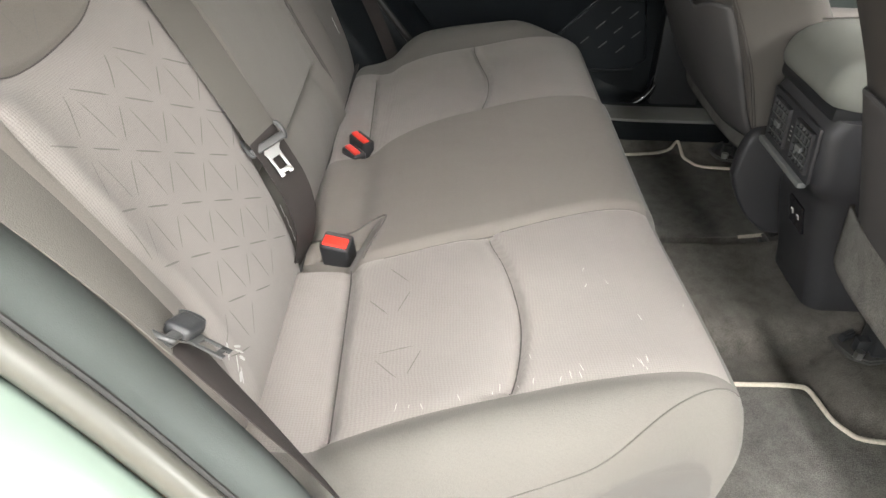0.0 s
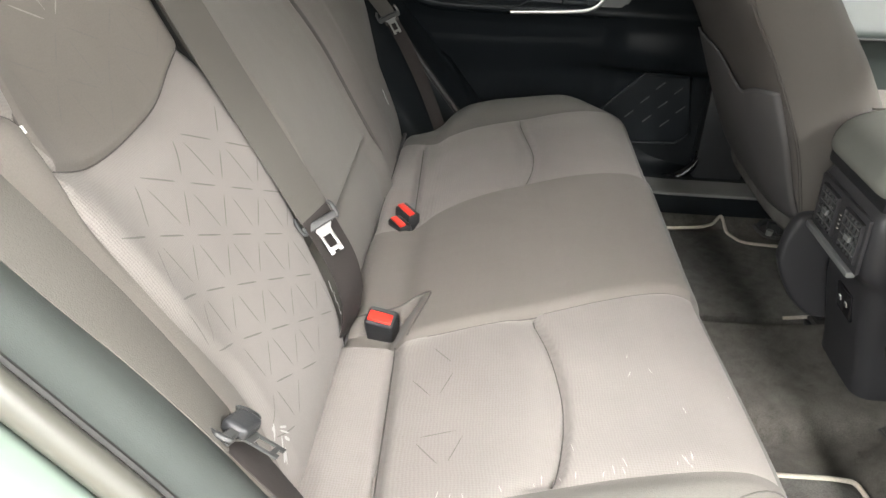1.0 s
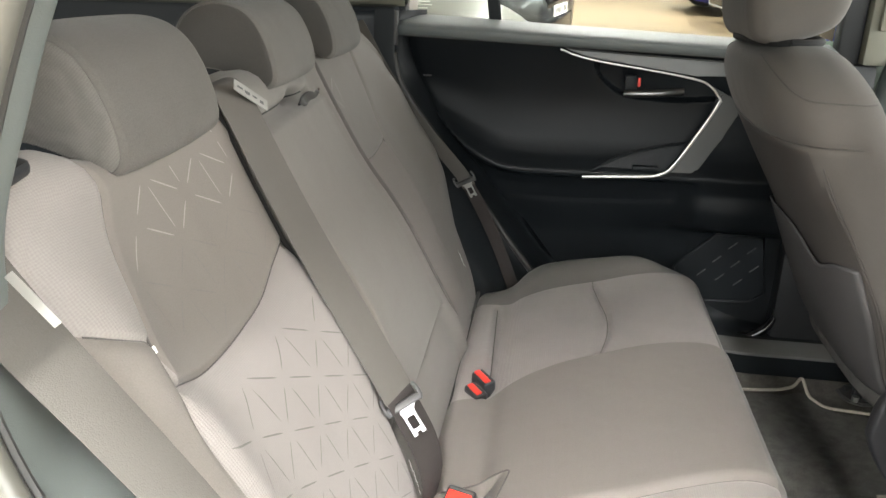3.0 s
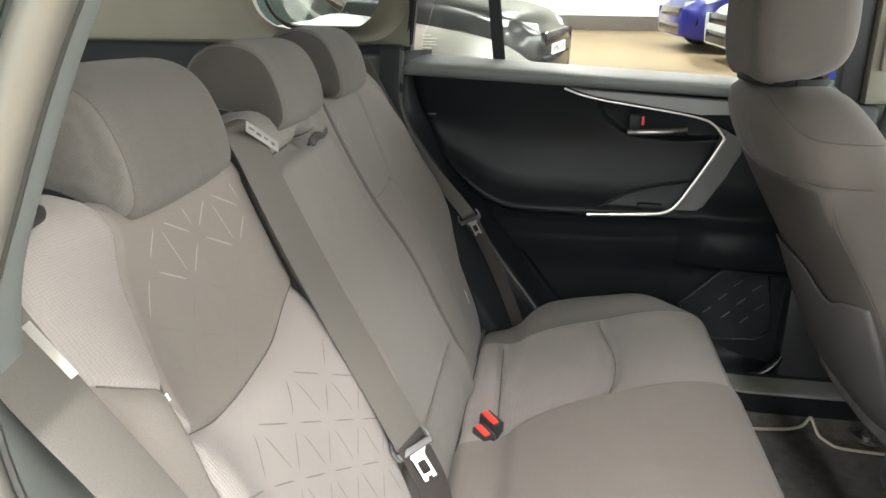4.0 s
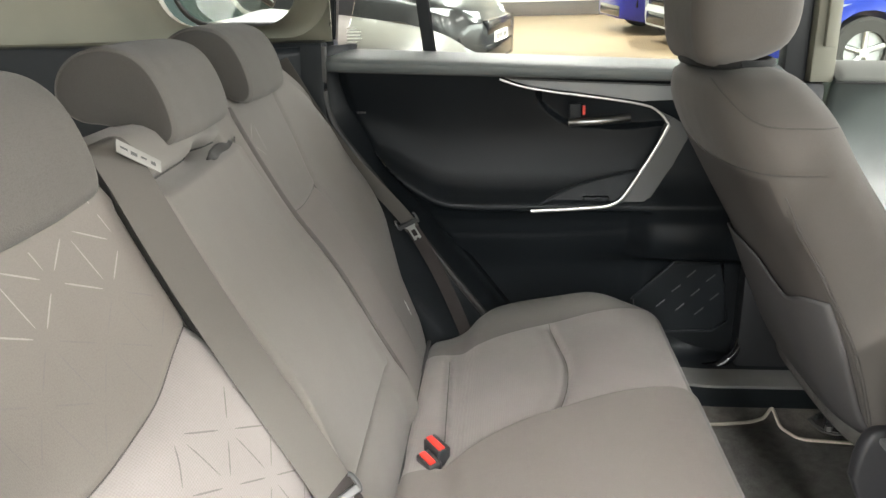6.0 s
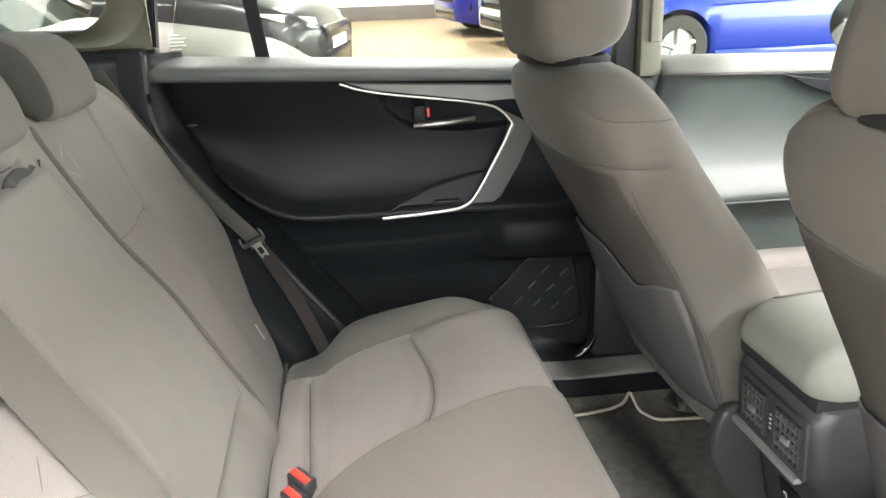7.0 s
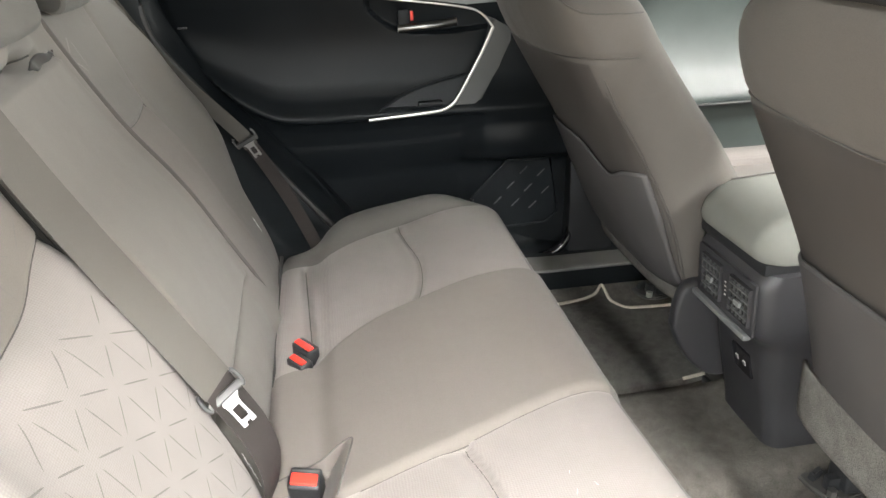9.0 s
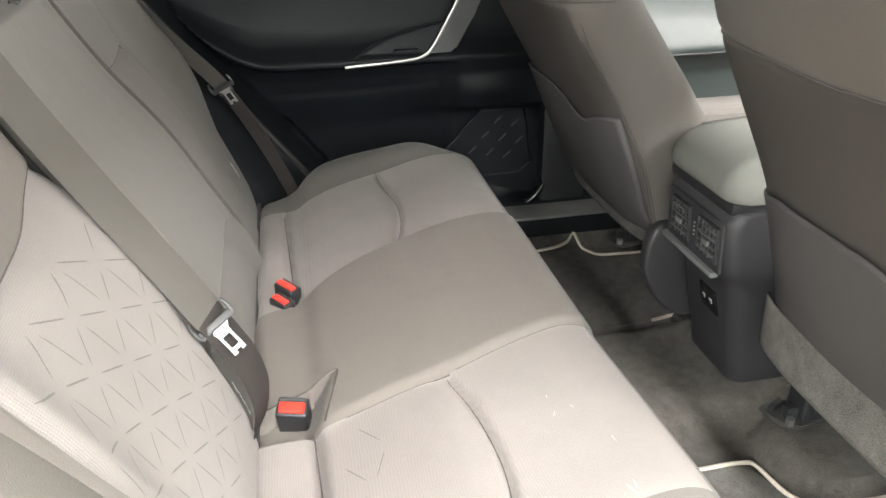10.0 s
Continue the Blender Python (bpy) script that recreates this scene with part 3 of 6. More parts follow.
for k in range(24):
    x, y = rnd.uniform(0.36, 0.53), rnd.uniform(0.20, 0.44)
    if k < 17:
        x = rnd.uniform(0.22, 0.5)
        y = cushion_edge(x) + rnd.uniform(0.004, 0.014)
    a = rnd.uniform(1.2, 1.9)
    ln = rnd.uniform(0.004, 0.013)
    stroke(bm, on_cush, (x, y), (x + ln * math.cos(a), y + ln * math.sin(a)), 0.0006)
part("thread_wear", bm, FRAY, cush, "pale frayed threads")["kind"] = "stuff"

# seams on the seat backs
for mirror, parent in ((False, back_near), (True, back_far)):
    on = lambda s, z, m=mirror: (back_surface(s, z, m) + 0.0002, skew(2 * MID - s if m else s, z), z)  # noqa: E731
    part("bowed_seam", tube(bmesh.new(), [on(s, arc_seam(s, mirror)) for s in ((0.242 + 0.18 * k / 40) if mirror else (0.116 + 0.308 * k / 40) for k in range(41))], 0.0008, 6), SEAM, parent)
    part("side_seam", tube(bmesh.new(), [on(side_seam(0.59 + 0.15 * k / 30, mirror), 0.59 + 0.15 * k / 30) for k in range(31)], 0.0010, 6), SEAM, parent)
    if mirror:
        continue
    part("wing_seam", tube(bmesh.new(), [on(0.058 + 0.054 * k / 12, seam_height(0.058 + 0.054 * k / 12)) for k in range(13)], 0.0007, 6), SEAM, parent)
mid_on = lambda y, z, d=0.0: (centre_surface(y, z) + d, skew(y, z), z)  # noqa: E731
# the two darkest tubes paint the shade in the armrest's slots
part("armrest_seam", tube(bmesh.new(), [mid_on(0.505 + 0.255 * k / 20, 0.352, 0.002) for k in range(21)], 0.0018, 6), GAP, back_mid)
part("armrest_seam", tube(bmesh.new(), [mid_on(0.503 + 0.280 * k / 20, 0.7245) for k in range(21)], 0.0020, 6), GAP, back_mid)
part("armrest_seam", tube(bmesh.new(), [mid_on(0.503, 0.36 + 0.365 * k / 30) for k in range(31)], 0.0018, 6), SEAM, back_mid)
part("armrest_seam", tube(bmesh.new(), [mid_on(arm_side(0.37 + 0.355 * k / 30) + 0.004, 0.37 + 0.355 * k / 30, 0.005) for k in range(31)], 0.0016, 6), SEAM, back_mid)
# added dark tubes paint the shade in the splits of the seat back
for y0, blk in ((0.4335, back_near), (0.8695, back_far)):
    part("split_shadow_strip", tube(bmesh.new(), [(back_x(z, y0) - (0.010 if y0 < MID else -0.003), skew(y0, z), z) for z in (0.22 + 0.54 * k / 40 for k in range(41))], 0.0032 if y0 < MID else 0.0046, 6), GAP if y0 < MID else SEAM, blk, "dark strip painting the shade of the split")

# headrests
HEAD = [(0.0, 0.0), (0.014, 0.012), (0.013, 0.036), (0.004, 0.066), (-0.010, 0.092), (-0.032, 0.108), (-0.064, 0.113), (-0.095, 0.103), (-0.115, 0.080), (-0.118, 0.052), (-0.096, 0.030), (-0.06, 0.027), (-0.028, 0.015)]


def round_ring(pts, cuts=2, r=0.25):
    pts = [Vector((*p, 0)) for p in pts]
    for _ in range(cuts):
        out = []
        for a, b in zip(pts, pts[1:] + pts[:1]):
            out += [a.lerp(b, r), a.lerp(b, 1 - r)]
        pts = out
    return [(p.x, p.y) for p in pts]


def headrest_mesh(w, size=1.0, soft=0.007):
    """A cushioned pad with domed side panels and a stitched edge round its wrap-over face."""
    bm = bmesh.new()
    sec = [(x * size, z * size) for x, z in round_ring(HEAD, 2)]
    c = Vector((sum(p[0] for p in sec) / len(sec), sum(p[1] for p in sec) / len(sec)))
    stops = [(k / 10, -w / 2 - 0.006 * (1 - (k / 10) ** 2.2)) for k in range(1, 10)]
    flat = 48
    for i in range(flat + 1):
        y = -w / 2 + w * i / flat
        d = w / 2 - abs(y)
        e = soft * (1 - math.sqrt(max(0, 1 - (1 - d / soft) ** 2))) if d < soft else 0
        stops.append((1 - e / 0.12 + 0.045 * math.sin(math.pi * i / flat) ** 0.7 - 0.02, y))
    stops += [(k / 10, w / 2 + 0.006 * (1 - (k / 10) ** 2.2)) for k in range(9, 0, -1)]
    rings = [[(c.x + (px - c.x) * r, y, c.y + (pz - c.y) * r) for px, pz in sec] for r, y in stops]
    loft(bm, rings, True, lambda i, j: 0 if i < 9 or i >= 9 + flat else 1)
    return bm, [rings[9], rings[9 + flat]]


# middle and far side panels are darkened to paint the shade between headrests
for ax, az, yc, w, size, side in ((-0.1345, 0.733, 0.309, 0.208, 1.10, HEAD_MESH), (-0.152, 0.750, 0.690, 0.208, 1.02, HEADREST_SIDE_SHADE), (-0.167, 0.757, 1.004, 0.224, 1.06, HEADREST_SIDE_SHADE)):
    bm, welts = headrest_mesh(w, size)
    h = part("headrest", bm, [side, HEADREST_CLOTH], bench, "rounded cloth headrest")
    h.matrix_basis = pose(ax, yc, az, 0, 0, 4)
    for welt in welts:
        part("side_welt", tube(bmesh.new(), welt + welt[:1], 0.0008, 6, up=(0, 1, 0)), SEAM, h)
    for dy in (-0.05, 0.05):
        part("headrest_post", tube(bmesh.new(), [(-0.05, dy, -0.05), (-0.05, dy, 0.04)], 0.006, 10), CHROME, h)

# release lever on the shoulder of the backrest
bm = box(bmesh.new(), (-0.03, -0.022, -0.006), (0.03, 0.022, 0.006), 0.005)
lever = part("release_lever", bm, BLACK, bench, "black seat release lever")
lever.matrix_basis = pose(-0.150, 0.085, 0.772, 12, 8, 0)
# worn white label at the foot of the backrest and piping tag
def tag_on_back(s, z, w, h, name, mat, lab):
    bm = bmesh.new()
    slab(bm, [(0, -w / 2, -h / 2), (0, w / 2, -h / 2), (0, w / 2, h / 2), (0, -w / 2, h / 2)], 0.0012, (1, 0, 0), 0)
    ob = part(name, bm, mat, bench, lab)
    ob.matrix_basis = pose(back_surface(s, z) + 0.001, s, z, 0, -25, 0)


tag_on_back(0.116, 0.634, 0.002, 0.006, "side_tag", WHITE, "tiny white sewn tag")
bm, rnd = bmesh.new(), random.Random(8)
for k in range(9):
    s, z = 0.1765 + rnd.uniform(-0.010, 0.008), 0.316 + rnd.uniform(-0.018, 0.018)
    stroke(bm, lambda a, b: (back_surface(a, b) + 0.002, a, b), (s, z), (s + rnd.uniform(-0.01, 0.012), z - rnd.uniform(0.004, 0.018)), rnd.uniform(0.0015, 0.004))
part("torn_label", bm, LABEL, bench, "torn white label")["kind"] = "stuff"
bm, rnd = bmesh.new(), random.Random(9)
for k in range(10):
    z = 0.33 - 0.045 * k / 9
    stroke(bm, lambda a, b: (back_surface(a, b) + 0.0015, a, b), (0.4275, z), (0.4285 + rnd.uniform(-0.003, 0.003), z - 0.006), rnd.uniform(0.001, 0.003))
part("fluff", bm, WHITE, bench, "white fluff caught on the edge")["kind"] = "stuff"
bm, rnd = bmesh.new(), random.Random(12)
for k in range(6):
    stroke(bm, lambda a, b: (back_surface(a, b, True) + 0.002, 2 * MID - a, b), (0.188 + rnd.uniform(-0.002, 0.002), 0.353 - 0.005 * k), (0.190 + rnd.uniform(-0.003, 0.003), 0.346 - 0.005 * k), rnd.uniform(0.0015, 0.003))
part("side_tag", bm, WHITE, bench, "frayed white tag on the far backrest")["kind"] = "stuff"

# ---- belts and buckles ----


def seat_belt(label, pts, widths, cut, tongue_m, plate=None, sleeve=False, out=0.003, size=1.0, wide=0.047):
    belt = thing("seat_belt", label, "seat belt", "rear seat belts")
    pts = bent(pts)
    ws = []
    for k in range(len(pts)):
        f = k / (len(pts) - 1) * (len(widths) - 1)
        a = min(int(f), len(widths) - 2)
        ws.append(Vector(widths[a]).lerp(Vector(widths[a + 1]), f - a))
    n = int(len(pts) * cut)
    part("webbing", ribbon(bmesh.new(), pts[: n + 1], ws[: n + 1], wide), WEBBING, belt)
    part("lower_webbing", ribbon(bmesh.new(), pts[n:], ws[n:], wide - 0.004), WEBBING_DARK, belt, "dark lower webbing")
    # plate tone is set per belt to offset the light it gets
    tongue = part("tongue", tongue_mesh(), plate or CHROME, belt, "chrome latch plate with square hole")
    tongue.matrix_basis = tongue_m @ Matrix.Translation((0, 0, out)) @ Matrix.Scale(size, 4)
    bm = box(bmesh.new(), (-0.028, -0.009, 0.002), (0.028, 0.003, 0.0075), 0.0025, None, 3)
    box(bm, (-0.028, -0.008, -0.0035), (0.028, 0.003, -0.0005), 0.001)
    for x in (-0.028, 0.028):
        tube(bm, bent([(x * 0.90, -0.008, 0.004), (x * 1.04, -0.007, 0.005), (x * 1.10, 0.004, 0.005), (x * 1.06, 0.016, 0.004), (x * 0.94, 0.019, 0.003)]), 0.0034, 8)
    part("loop", bm, LOOP, tongue, "grey moulded loop")
    if sleeve:
        bm = box(bmesh.new(), (-0.014, -0.016, -0.004), (0.022, 0.014, 0.013), 0.008, None, 4)
        part("loop_cover", bm, BLACK, tongue, "dark plastic loop cover")
    return belt


def tongue_mesh():
    """A flat plate, down along -y, narrowing to a stem with a square hole and a notched tip."""
    bm = bmesh.new()
    slab(bm, [(-0.020, -0.006, -0.001), (0.020, -0.006, -0.001), (0.0105, -0.016, -0.001), (0.0105, -0.0235, -0.001), (-0.0105, -0.0235, -0.001), (-0.0105, -0.016, -0.001)], 0.0026, (0, 0, 1), 0.0005)
    for sg in (-1, 1):
        box(bm, (sg * 0.0085 - 0.0021, -0.044, -0.001), (sg * 0.0085 + 0.0021, -0.0225, 0.0016), 0.0005)
        box(bm, (sg * 0.0072 - 0.0036, -0.053, -0.001), (sg * 0.0072 + 0.0036, -0.042, 0.0016), 0.0010)
    box(bm, (-0.009, -0.0485, -0.001), (0.009, -0.0425, 0.0016), 0.0005)
    return bm


def frame_at(p, across, down):
    """A pose with x across, -y down the belt."""
    x = Vector(across).normalized()
    y = -Vector(down).normalized()
    y = (y - x * y.dot(x)).normalized()
    z = x.cross(y)
    m = Matrix((x, y, z)).transposed().to_4x4()
    m.translation = p
    return m


seat_belt("grey centre seat belt lying over the rear backrest", [(-0.172, 0.452, 0.766), (-0.150, 0.447, 0.786), (-0.126, 0.443, 0.775), (-0.086, 0.428, 0.70), (-0.033, 0.428, 0.595), (0.033, 0.429, 0.475), (0.076, 0.428, 0.395), (0.104, 0.424, 0.34), (0.105, 0.426, 0.28), (0.085, 0.428, 0.235)],
          [(0, 1, 0.05), (0.25, 1, 0.15), (0.35, 1, 0.22), (0.40, 1, 0.28), (0.3, 1, 0.12)], 0.62, frame_at((0.063, 0.432, 0.406), (0.7, 0.6, 0.3), (0.69, -0.28, -0.68)), None, False, 0.010, 0.80, 0.052)
seat_belt("grey outer seat belt hanging beside the open doorway", [(-0.19, 0.035, 0.86), (-0.115, 0.015, 0.757), (-0.068, 0.008, 0.70), (-0.025, 0.005, 0.656), (0.032, 0.005, 0.586), (0.068, 0.003, 0.545), (0.106, 0.002, 0.491), (0.141, 0.012, 0.422), (0.174, 0.022, 0.355), (0.205, 0.030, 0.287), (0.23, 0.045, 0.20)],
          [(0.104, 0.99, 0.095), (0.104, 0.99, 0.095), (-0.03, 1.0, -0.03), (-0.25, 0.94, -0.22), (-0.57, 0.80, -0.15), (-0.53, 0.83, -0.18)], 0.60, frame_at((0.113, 0.001, 0.487), (0.207, 0.923, -0.326), (0.914, -0.30, -0.273)), LOOP, True, 0.003, 0.62)
seat_belt("grey outer seat belt hanging beside the closed door", [(-0.205, 1.25, 0.80), (-0.137, 1.28, 0.66), (-0.073, 1.288, 0.575), (0.0, 1.295, 0.495), (0.037, 1.298, 0.445), (0.085, 1.29, 0.36), (0.125, 1.27, 0.28), (0.16, 1.24, 0.20)],
          [(0.75, -0.35, 0.45), (0.8, -0.25, 0.42), (0.82, -0.15, 0.42), (0.8, -0.2, 0.40)], 0.55, frame_at((0.030, 1.282, 0.462), (0.85, -0.1, 0.45), (0.5, 0.05, -0.8)), SATIN, False, 0.003, 0.8, 0.034)
# label sewn on the outer belt
bm = bmesh.new()
box(bm, (-0.019, -0.0030, 0), (0.019, 0.0030, 0.0008), 0.0003)
lab = part("care_label", bm, CARE, bpy.data.objects["seat_belt.001"], "white printed label")
lab.matrix_basis = frame_at((-0.0485, -0.001, 0.727), (0.62, 0.03, -0.75), (-0.7, -0.2, -0.6))
bm = bmesh.new()
box(bm, (-0.029, -0.0068, 0), (0.029, 0.0068, 0.0012), 0.0005)
lab = part("care_label", bm, CARE, bpy.data.objects["seat_belt"], "pale printed label")
lab.matrix_basis = frame_at((-0.111, 0.456, 0.768), (0.30, 0.78, -0.52), (0.20, -0.60, -0.75))
for k in range(4):
    bm = box(bmesh.new(), (-0.024 + 0.013 * k, -0.0008 - 0.0015 * (k % 2), 0.0012), (-0.015 + 0.012 * k, 0.0012, 0.0015))
    part("label_print", bm, DARK_INK, lab)


def buckle(label, m, w=0.050, red=(0.042, 0.022), tall=0.075):
    b = thing("buckle", label, "seat belt buckle", "rear buckles")
    b.matrix_basis = m
    t = red[1] + 0.010
    bm = box(bmesh.new(), (-w / 2, -t / 2, -tall), (w / 2, t / 2, 0.0), 0.005, None, 3)
    part("housing", bm, BLACK, b, "black plastic housing")
    bm = box(bmesh.new(), (-red[0] / 2, -red[1] / 2 - 0.001, -0.005), (red[0] / 2, red[1] / 2 - 0.004, 0.0030), 0.0022, None, 3)
    part("press_button", bm, RED, b, "red press button")
    bm = box(bmesh.new(), (-red[0] / 2, red[1] / 2 - 0.002, -0.002), (red[0] / 2, red[1] / 2 + 0.001, 0.0006), 0.0004)
    part("slot", bm, DARK_INK, b, "dark latch slot")
    return b


buckle("black buckle with red button tucked beside the centre seat", pose(0.136, 0.447, 0.268, 22, 4, -12), 0.039, (0.032, 0.018))
buckle("black buckle with red button paired by the far seat", pose(0.134, 0.757, 0.267, 4, 6, -50), 0.042, (0.036, 0.014))
buckle("black buckle with red button leaning against its pair", pose(0.124, 0.733, 0.256, 4, 6, -50), 0.038, (0.030, 0.014))

# hem of the tucked cloth round the near buckle
hem = [(0.092, 0.4645), (0.13, 0.4795), (0.165, 0.4935), (0.192, 0.502), (0.197, 0.498), (0.186, 0.455), (0.174, 0.412)]
part("pocket_hem", tube(bmesh.new(), [(p.x, p.y, cushion_top(p.x, p.y) + 0.0008) for p in bent([(x, y, 0) for x, y in hem], r=0.2)], 0.0012, 6), SEAM, cush)

# ---- shell of the cabin ----
OPEN_Z = [0.15, 0.25, 0.33, 0.401, 0.478, 0.535, 0.598, 0.63, 0.70, 0.76, 0.827, 0.87, 0.907, 1.0, 1.12]
OPEN_X = [0.29, 0.225, 0.18, 0.134, 0.081, 0.035, -0.016, -0.038, -0.056, -0.050, -0.022, -0.002, 0.018, 0.075, 0.17]


def opening(z):
    return curve(z, OPEN_Z, OPEN_X)


def floor_z(x, y):
    hump = smoothstep(0.555, 0.605, y) * (1 - smoothstep(0.83, 0.88, y))
    bump = 0.032 * (1 - smoothstep(0.080, 0.108, math.hypot(x - 0.948, (y - 0.480) * 0.95))) + 0.03 * dent(x - 1.0, 0.08) * dent(y - 0.87, 0.05)
    return 0.036 * hump + bump + 0.030 * smoothstep(1.258, 1.300, y) + 0.05 * smoothstep(0.95, 1.35, x) * smoothstep(0.2, 0.5, x)


floor = tagged(new("floor"), "dark dusty carpeted car floor", "floor", "", "structure")
bm = sheet(bmesh.new(), lambda u, v: (-0.1 + 1.9 * u, -0.06 + 1.42 * v, floor_z(-0.1 + 1.9 * u, -0.06 + 1.42 * v)), 95, 90)
thick(part("carpet", bm, CARPET, floor), 0.03)

# trim around the open doorway
near_pillar = tagged(new("wall_near_pillar"), "grey plastic pillar trim beside the open doorway", "pillar trim", "", "structure")


def near_trim(u, v):
    z = 0.16 + 0.96 * v
    x = opening(z)
    deep = 0.043 - 0.018 * smoothstep(0.5, 0.75, z)
    return (x - 0.010 - 0.016 * smoothstep(0, 0.3, u) - 0.30 * smoothstep(0.45, 1.3, u), -0.048 + (0.048 + deep) * smoothstep(0.0, 0.62, u), z)


thick(part("trim_panel", sheet(bmesh.new(), near_trim, 24, 60), TRIM_GREY, near_pillar), 0.004)
zs = [0.15 + 0.95 * k / 60 for k in range(61)]
# colour is raised above the other seals to paint the highlight along it
part("door_seal", tube(bmesh.new(), [(opening(z), -0.056, z) for z in zs], 0.0105, 10), SEAL_GREY, near_pillar, "rubber door seal with a sheen, greyed to paint its highlight")
part("seal_lip", tube(bmesh.new(), [(opening(z) + 0.003, -0.043, z) for z in zs], 0.0035, 8), RUBBER, near_pillar, "dark seal lip")


def jamb(u, v):
    z = 0.15 + 0.97 * v
    x = opening(z)
    a = u * 2.2
    return (x - 0.016 - 0.05 * u + 0.012 * math.sin(a * 2.4) * (1 - u), -0.062 - 0.105 * u, z - 0.012 * u)


thick(part("body_jamb", sheet(bmesh.new(), jamb, 16, 50), [BODY_PAINT], near_pillar, "pale green painted door jamb"), 0.003)
part("outer_seal", tube(bmesh.new(), [(opening(z) - 0.022, -0.080, z - 0.003) for z in zs], 0.006, 8), RUBBER, near_pillar, "dark outer seal")
bm = sheet(bmesh.new(), lambda u, v: (opening(0.15 + 0.97 * v) - 0.07 - 0.9 * u, -0.168 - 0.03 * math.sin(math.pi * u), 0.138 + 0.97 * v), 12, 24)
thick(part("body_side", bm, BODY_PAINT, near_pillar), 0.003)

# sill and the front of the doorway
near_sill = tagged(new("wall_near_sill"), "black plastic sill of the open doorway", "door sill", "", "structure")
bm = box(bmesh.new(), (0.20, -0.14, -0.12), (0.95, -0.055, 0.03), 0.015)
part("sill_plate", bm, BLACK, near_sill)
near_front = tagged(new("wall_near_front"), "pale pillar and dark door ahead of the doorway", "car door", "", "structure")
bm = box(bmesh.new(), (0.93, -0.10, 0.02), (1.03, -0.05, 1.15), 0.02)
part("pillar", bm, TRIM_GREY, near_front)
bm = box(bmesh.new(), (1.03, -0.12, -0.1), (1.80, -0.07, 0.72), 0.02)
part("door_skin", bm, SOFT_BLACK, near_front)

ceiling = tagged(new("ceiling", None), "pale cloth headliner", "headliner", "", "structure")
bm = sheet(bmesh.new(), lambda u, v: (-1.35 + 2.75 * u, -0.10 + 1.50 * v, 1.13 + 0.05 * math.sin(math.pi * v) ** 0.5 + 0.04 * math.sin(math.pi * u)), 20, 20)
thick(part("headliner", bm, BEIGE, ceiling), 0.03, 1)

tail = tagged(new("wall_tail"), "dark lower tailgate trim", "tailgate", "", "structure")
bm = box(bmesh.new(), (-1.42, -0.10, 0.0), (-1.36, 1.45, 0.80), 0.01)
part("tail_trim", bm, SOFT_BLACK, tail)
bm = box(bmesh.new(), (-1.36, -0.06, 0.08), (-0.12, 1.36, 0.11), 0.004)
part("boot_floor", bm, CARPET, tail, "dark boot carpet")
dash = tagged(new("wall_dashboard"), "dark dashboard across the front", "dashboard", "", "structure")
bm = box(bmesh.new(), (1.62, -0.10, 0.0), (1.95, 1.45, 0.72), 0.04)
part("dash_body", bm, SOFT_BLACK, dash)

# far rear quarter: dark side trim below, pale trim with the quarter window above
quarter = tagged(new("wall_far_quarter"), "pale rear quarter trim around a small window", "pillar trim", "", "structure")


def rounded_rect(x0, x1, z0, z1, r, n=8):
    pts = []
    for cx, cz, a0 in ((x1 - r, z0 + r, -90), (x1 - r, z1 - r, 0), (x0 + r, z1 - r, 90), (x0 + r, z0 + r, 180)):
        pts += [(cx + r * math.cos(radians(a0 + 90 * k / n)), cz + r * math.sin(radians(a0 + 90 * k / n))) for k in range(n + 1)]
    return pts


def ring_wall(bm, inner, outer, y_in, y_out, steps=8):
    """A wall with a rounded opening that is flared like a dish."""
    rows = []
    for k in range(steps + 1):
        t = k / steps
        rows.append([bm.verts.new((a[0] + (b[0] - a[0]) * (1 - math.cos(t * math.pi / 2)), y_in + (y_out - y_in) * (1 - math.sin(t * math.pi / 2)), a[1] + (b[1] - a[1]) * (1 - math.cos(t * math.pi / 2)))) for a, b in zip(inner, outer)])
    n = len(inner)
    for r, q in zip(rows, rows[1:]):
        for j in range(n):
            bm.faces.new((r[j], r[(j + 1) % n], q[(j + 1) % n], q[j]))
    return rows[-1]


win = rounded_rect(-0.50, -0.195, 0.862, 1.05, 0.085)
flare = rounded_rect(-0.57, -0.150, 0.833, 1.09, 0.105)
bm = bmesh.new()
edge = ring_wall(bm, win, flare, 1.47, 1.375)
rim = rounded_rect(-1.36, -0.128, 0.832 - 0.004, 1.16, 0.002)
last = [bm.verts.new((p[0], 1.372 - 0.03 * smoothstep(0.95, 1.15, p[1]), p[1])) for p in rim]
n = len(edge)
for j in range(n):
    bm.faces.new((edge[j], edge[(j + 1) % n], last[(j + 1) % n], last[j]))
part("pale_trim", bm, BEIGE, quarter, "pale moulded trim")
bm = box(bmesh.new(), (-1.36, 1.335, 0.05), (-0.142, 1.40, 0.829), 0.012)
part("dark_trim", bm, SOFT_BLACK, quarter, "dark grey lower side trim")
bm = bmesh.new()
bm.faces.new([bm.verts.new((x, 1.472, z)) for x, z in win])
qg = thick(part("quarter_glass", bm, GLASS, quarter, "small clear quarter glass", False), 0.003)
qg.visible_shadow = False
bm = bmesh.new()
pts = [(x, 1.466, z) for x, z in win]
tube(bm, pts + pts[:1], 0.006, 6, up=(0, 1, 0))
part("glass_seal", bm, RUBBER, quarter, "black glass seal")


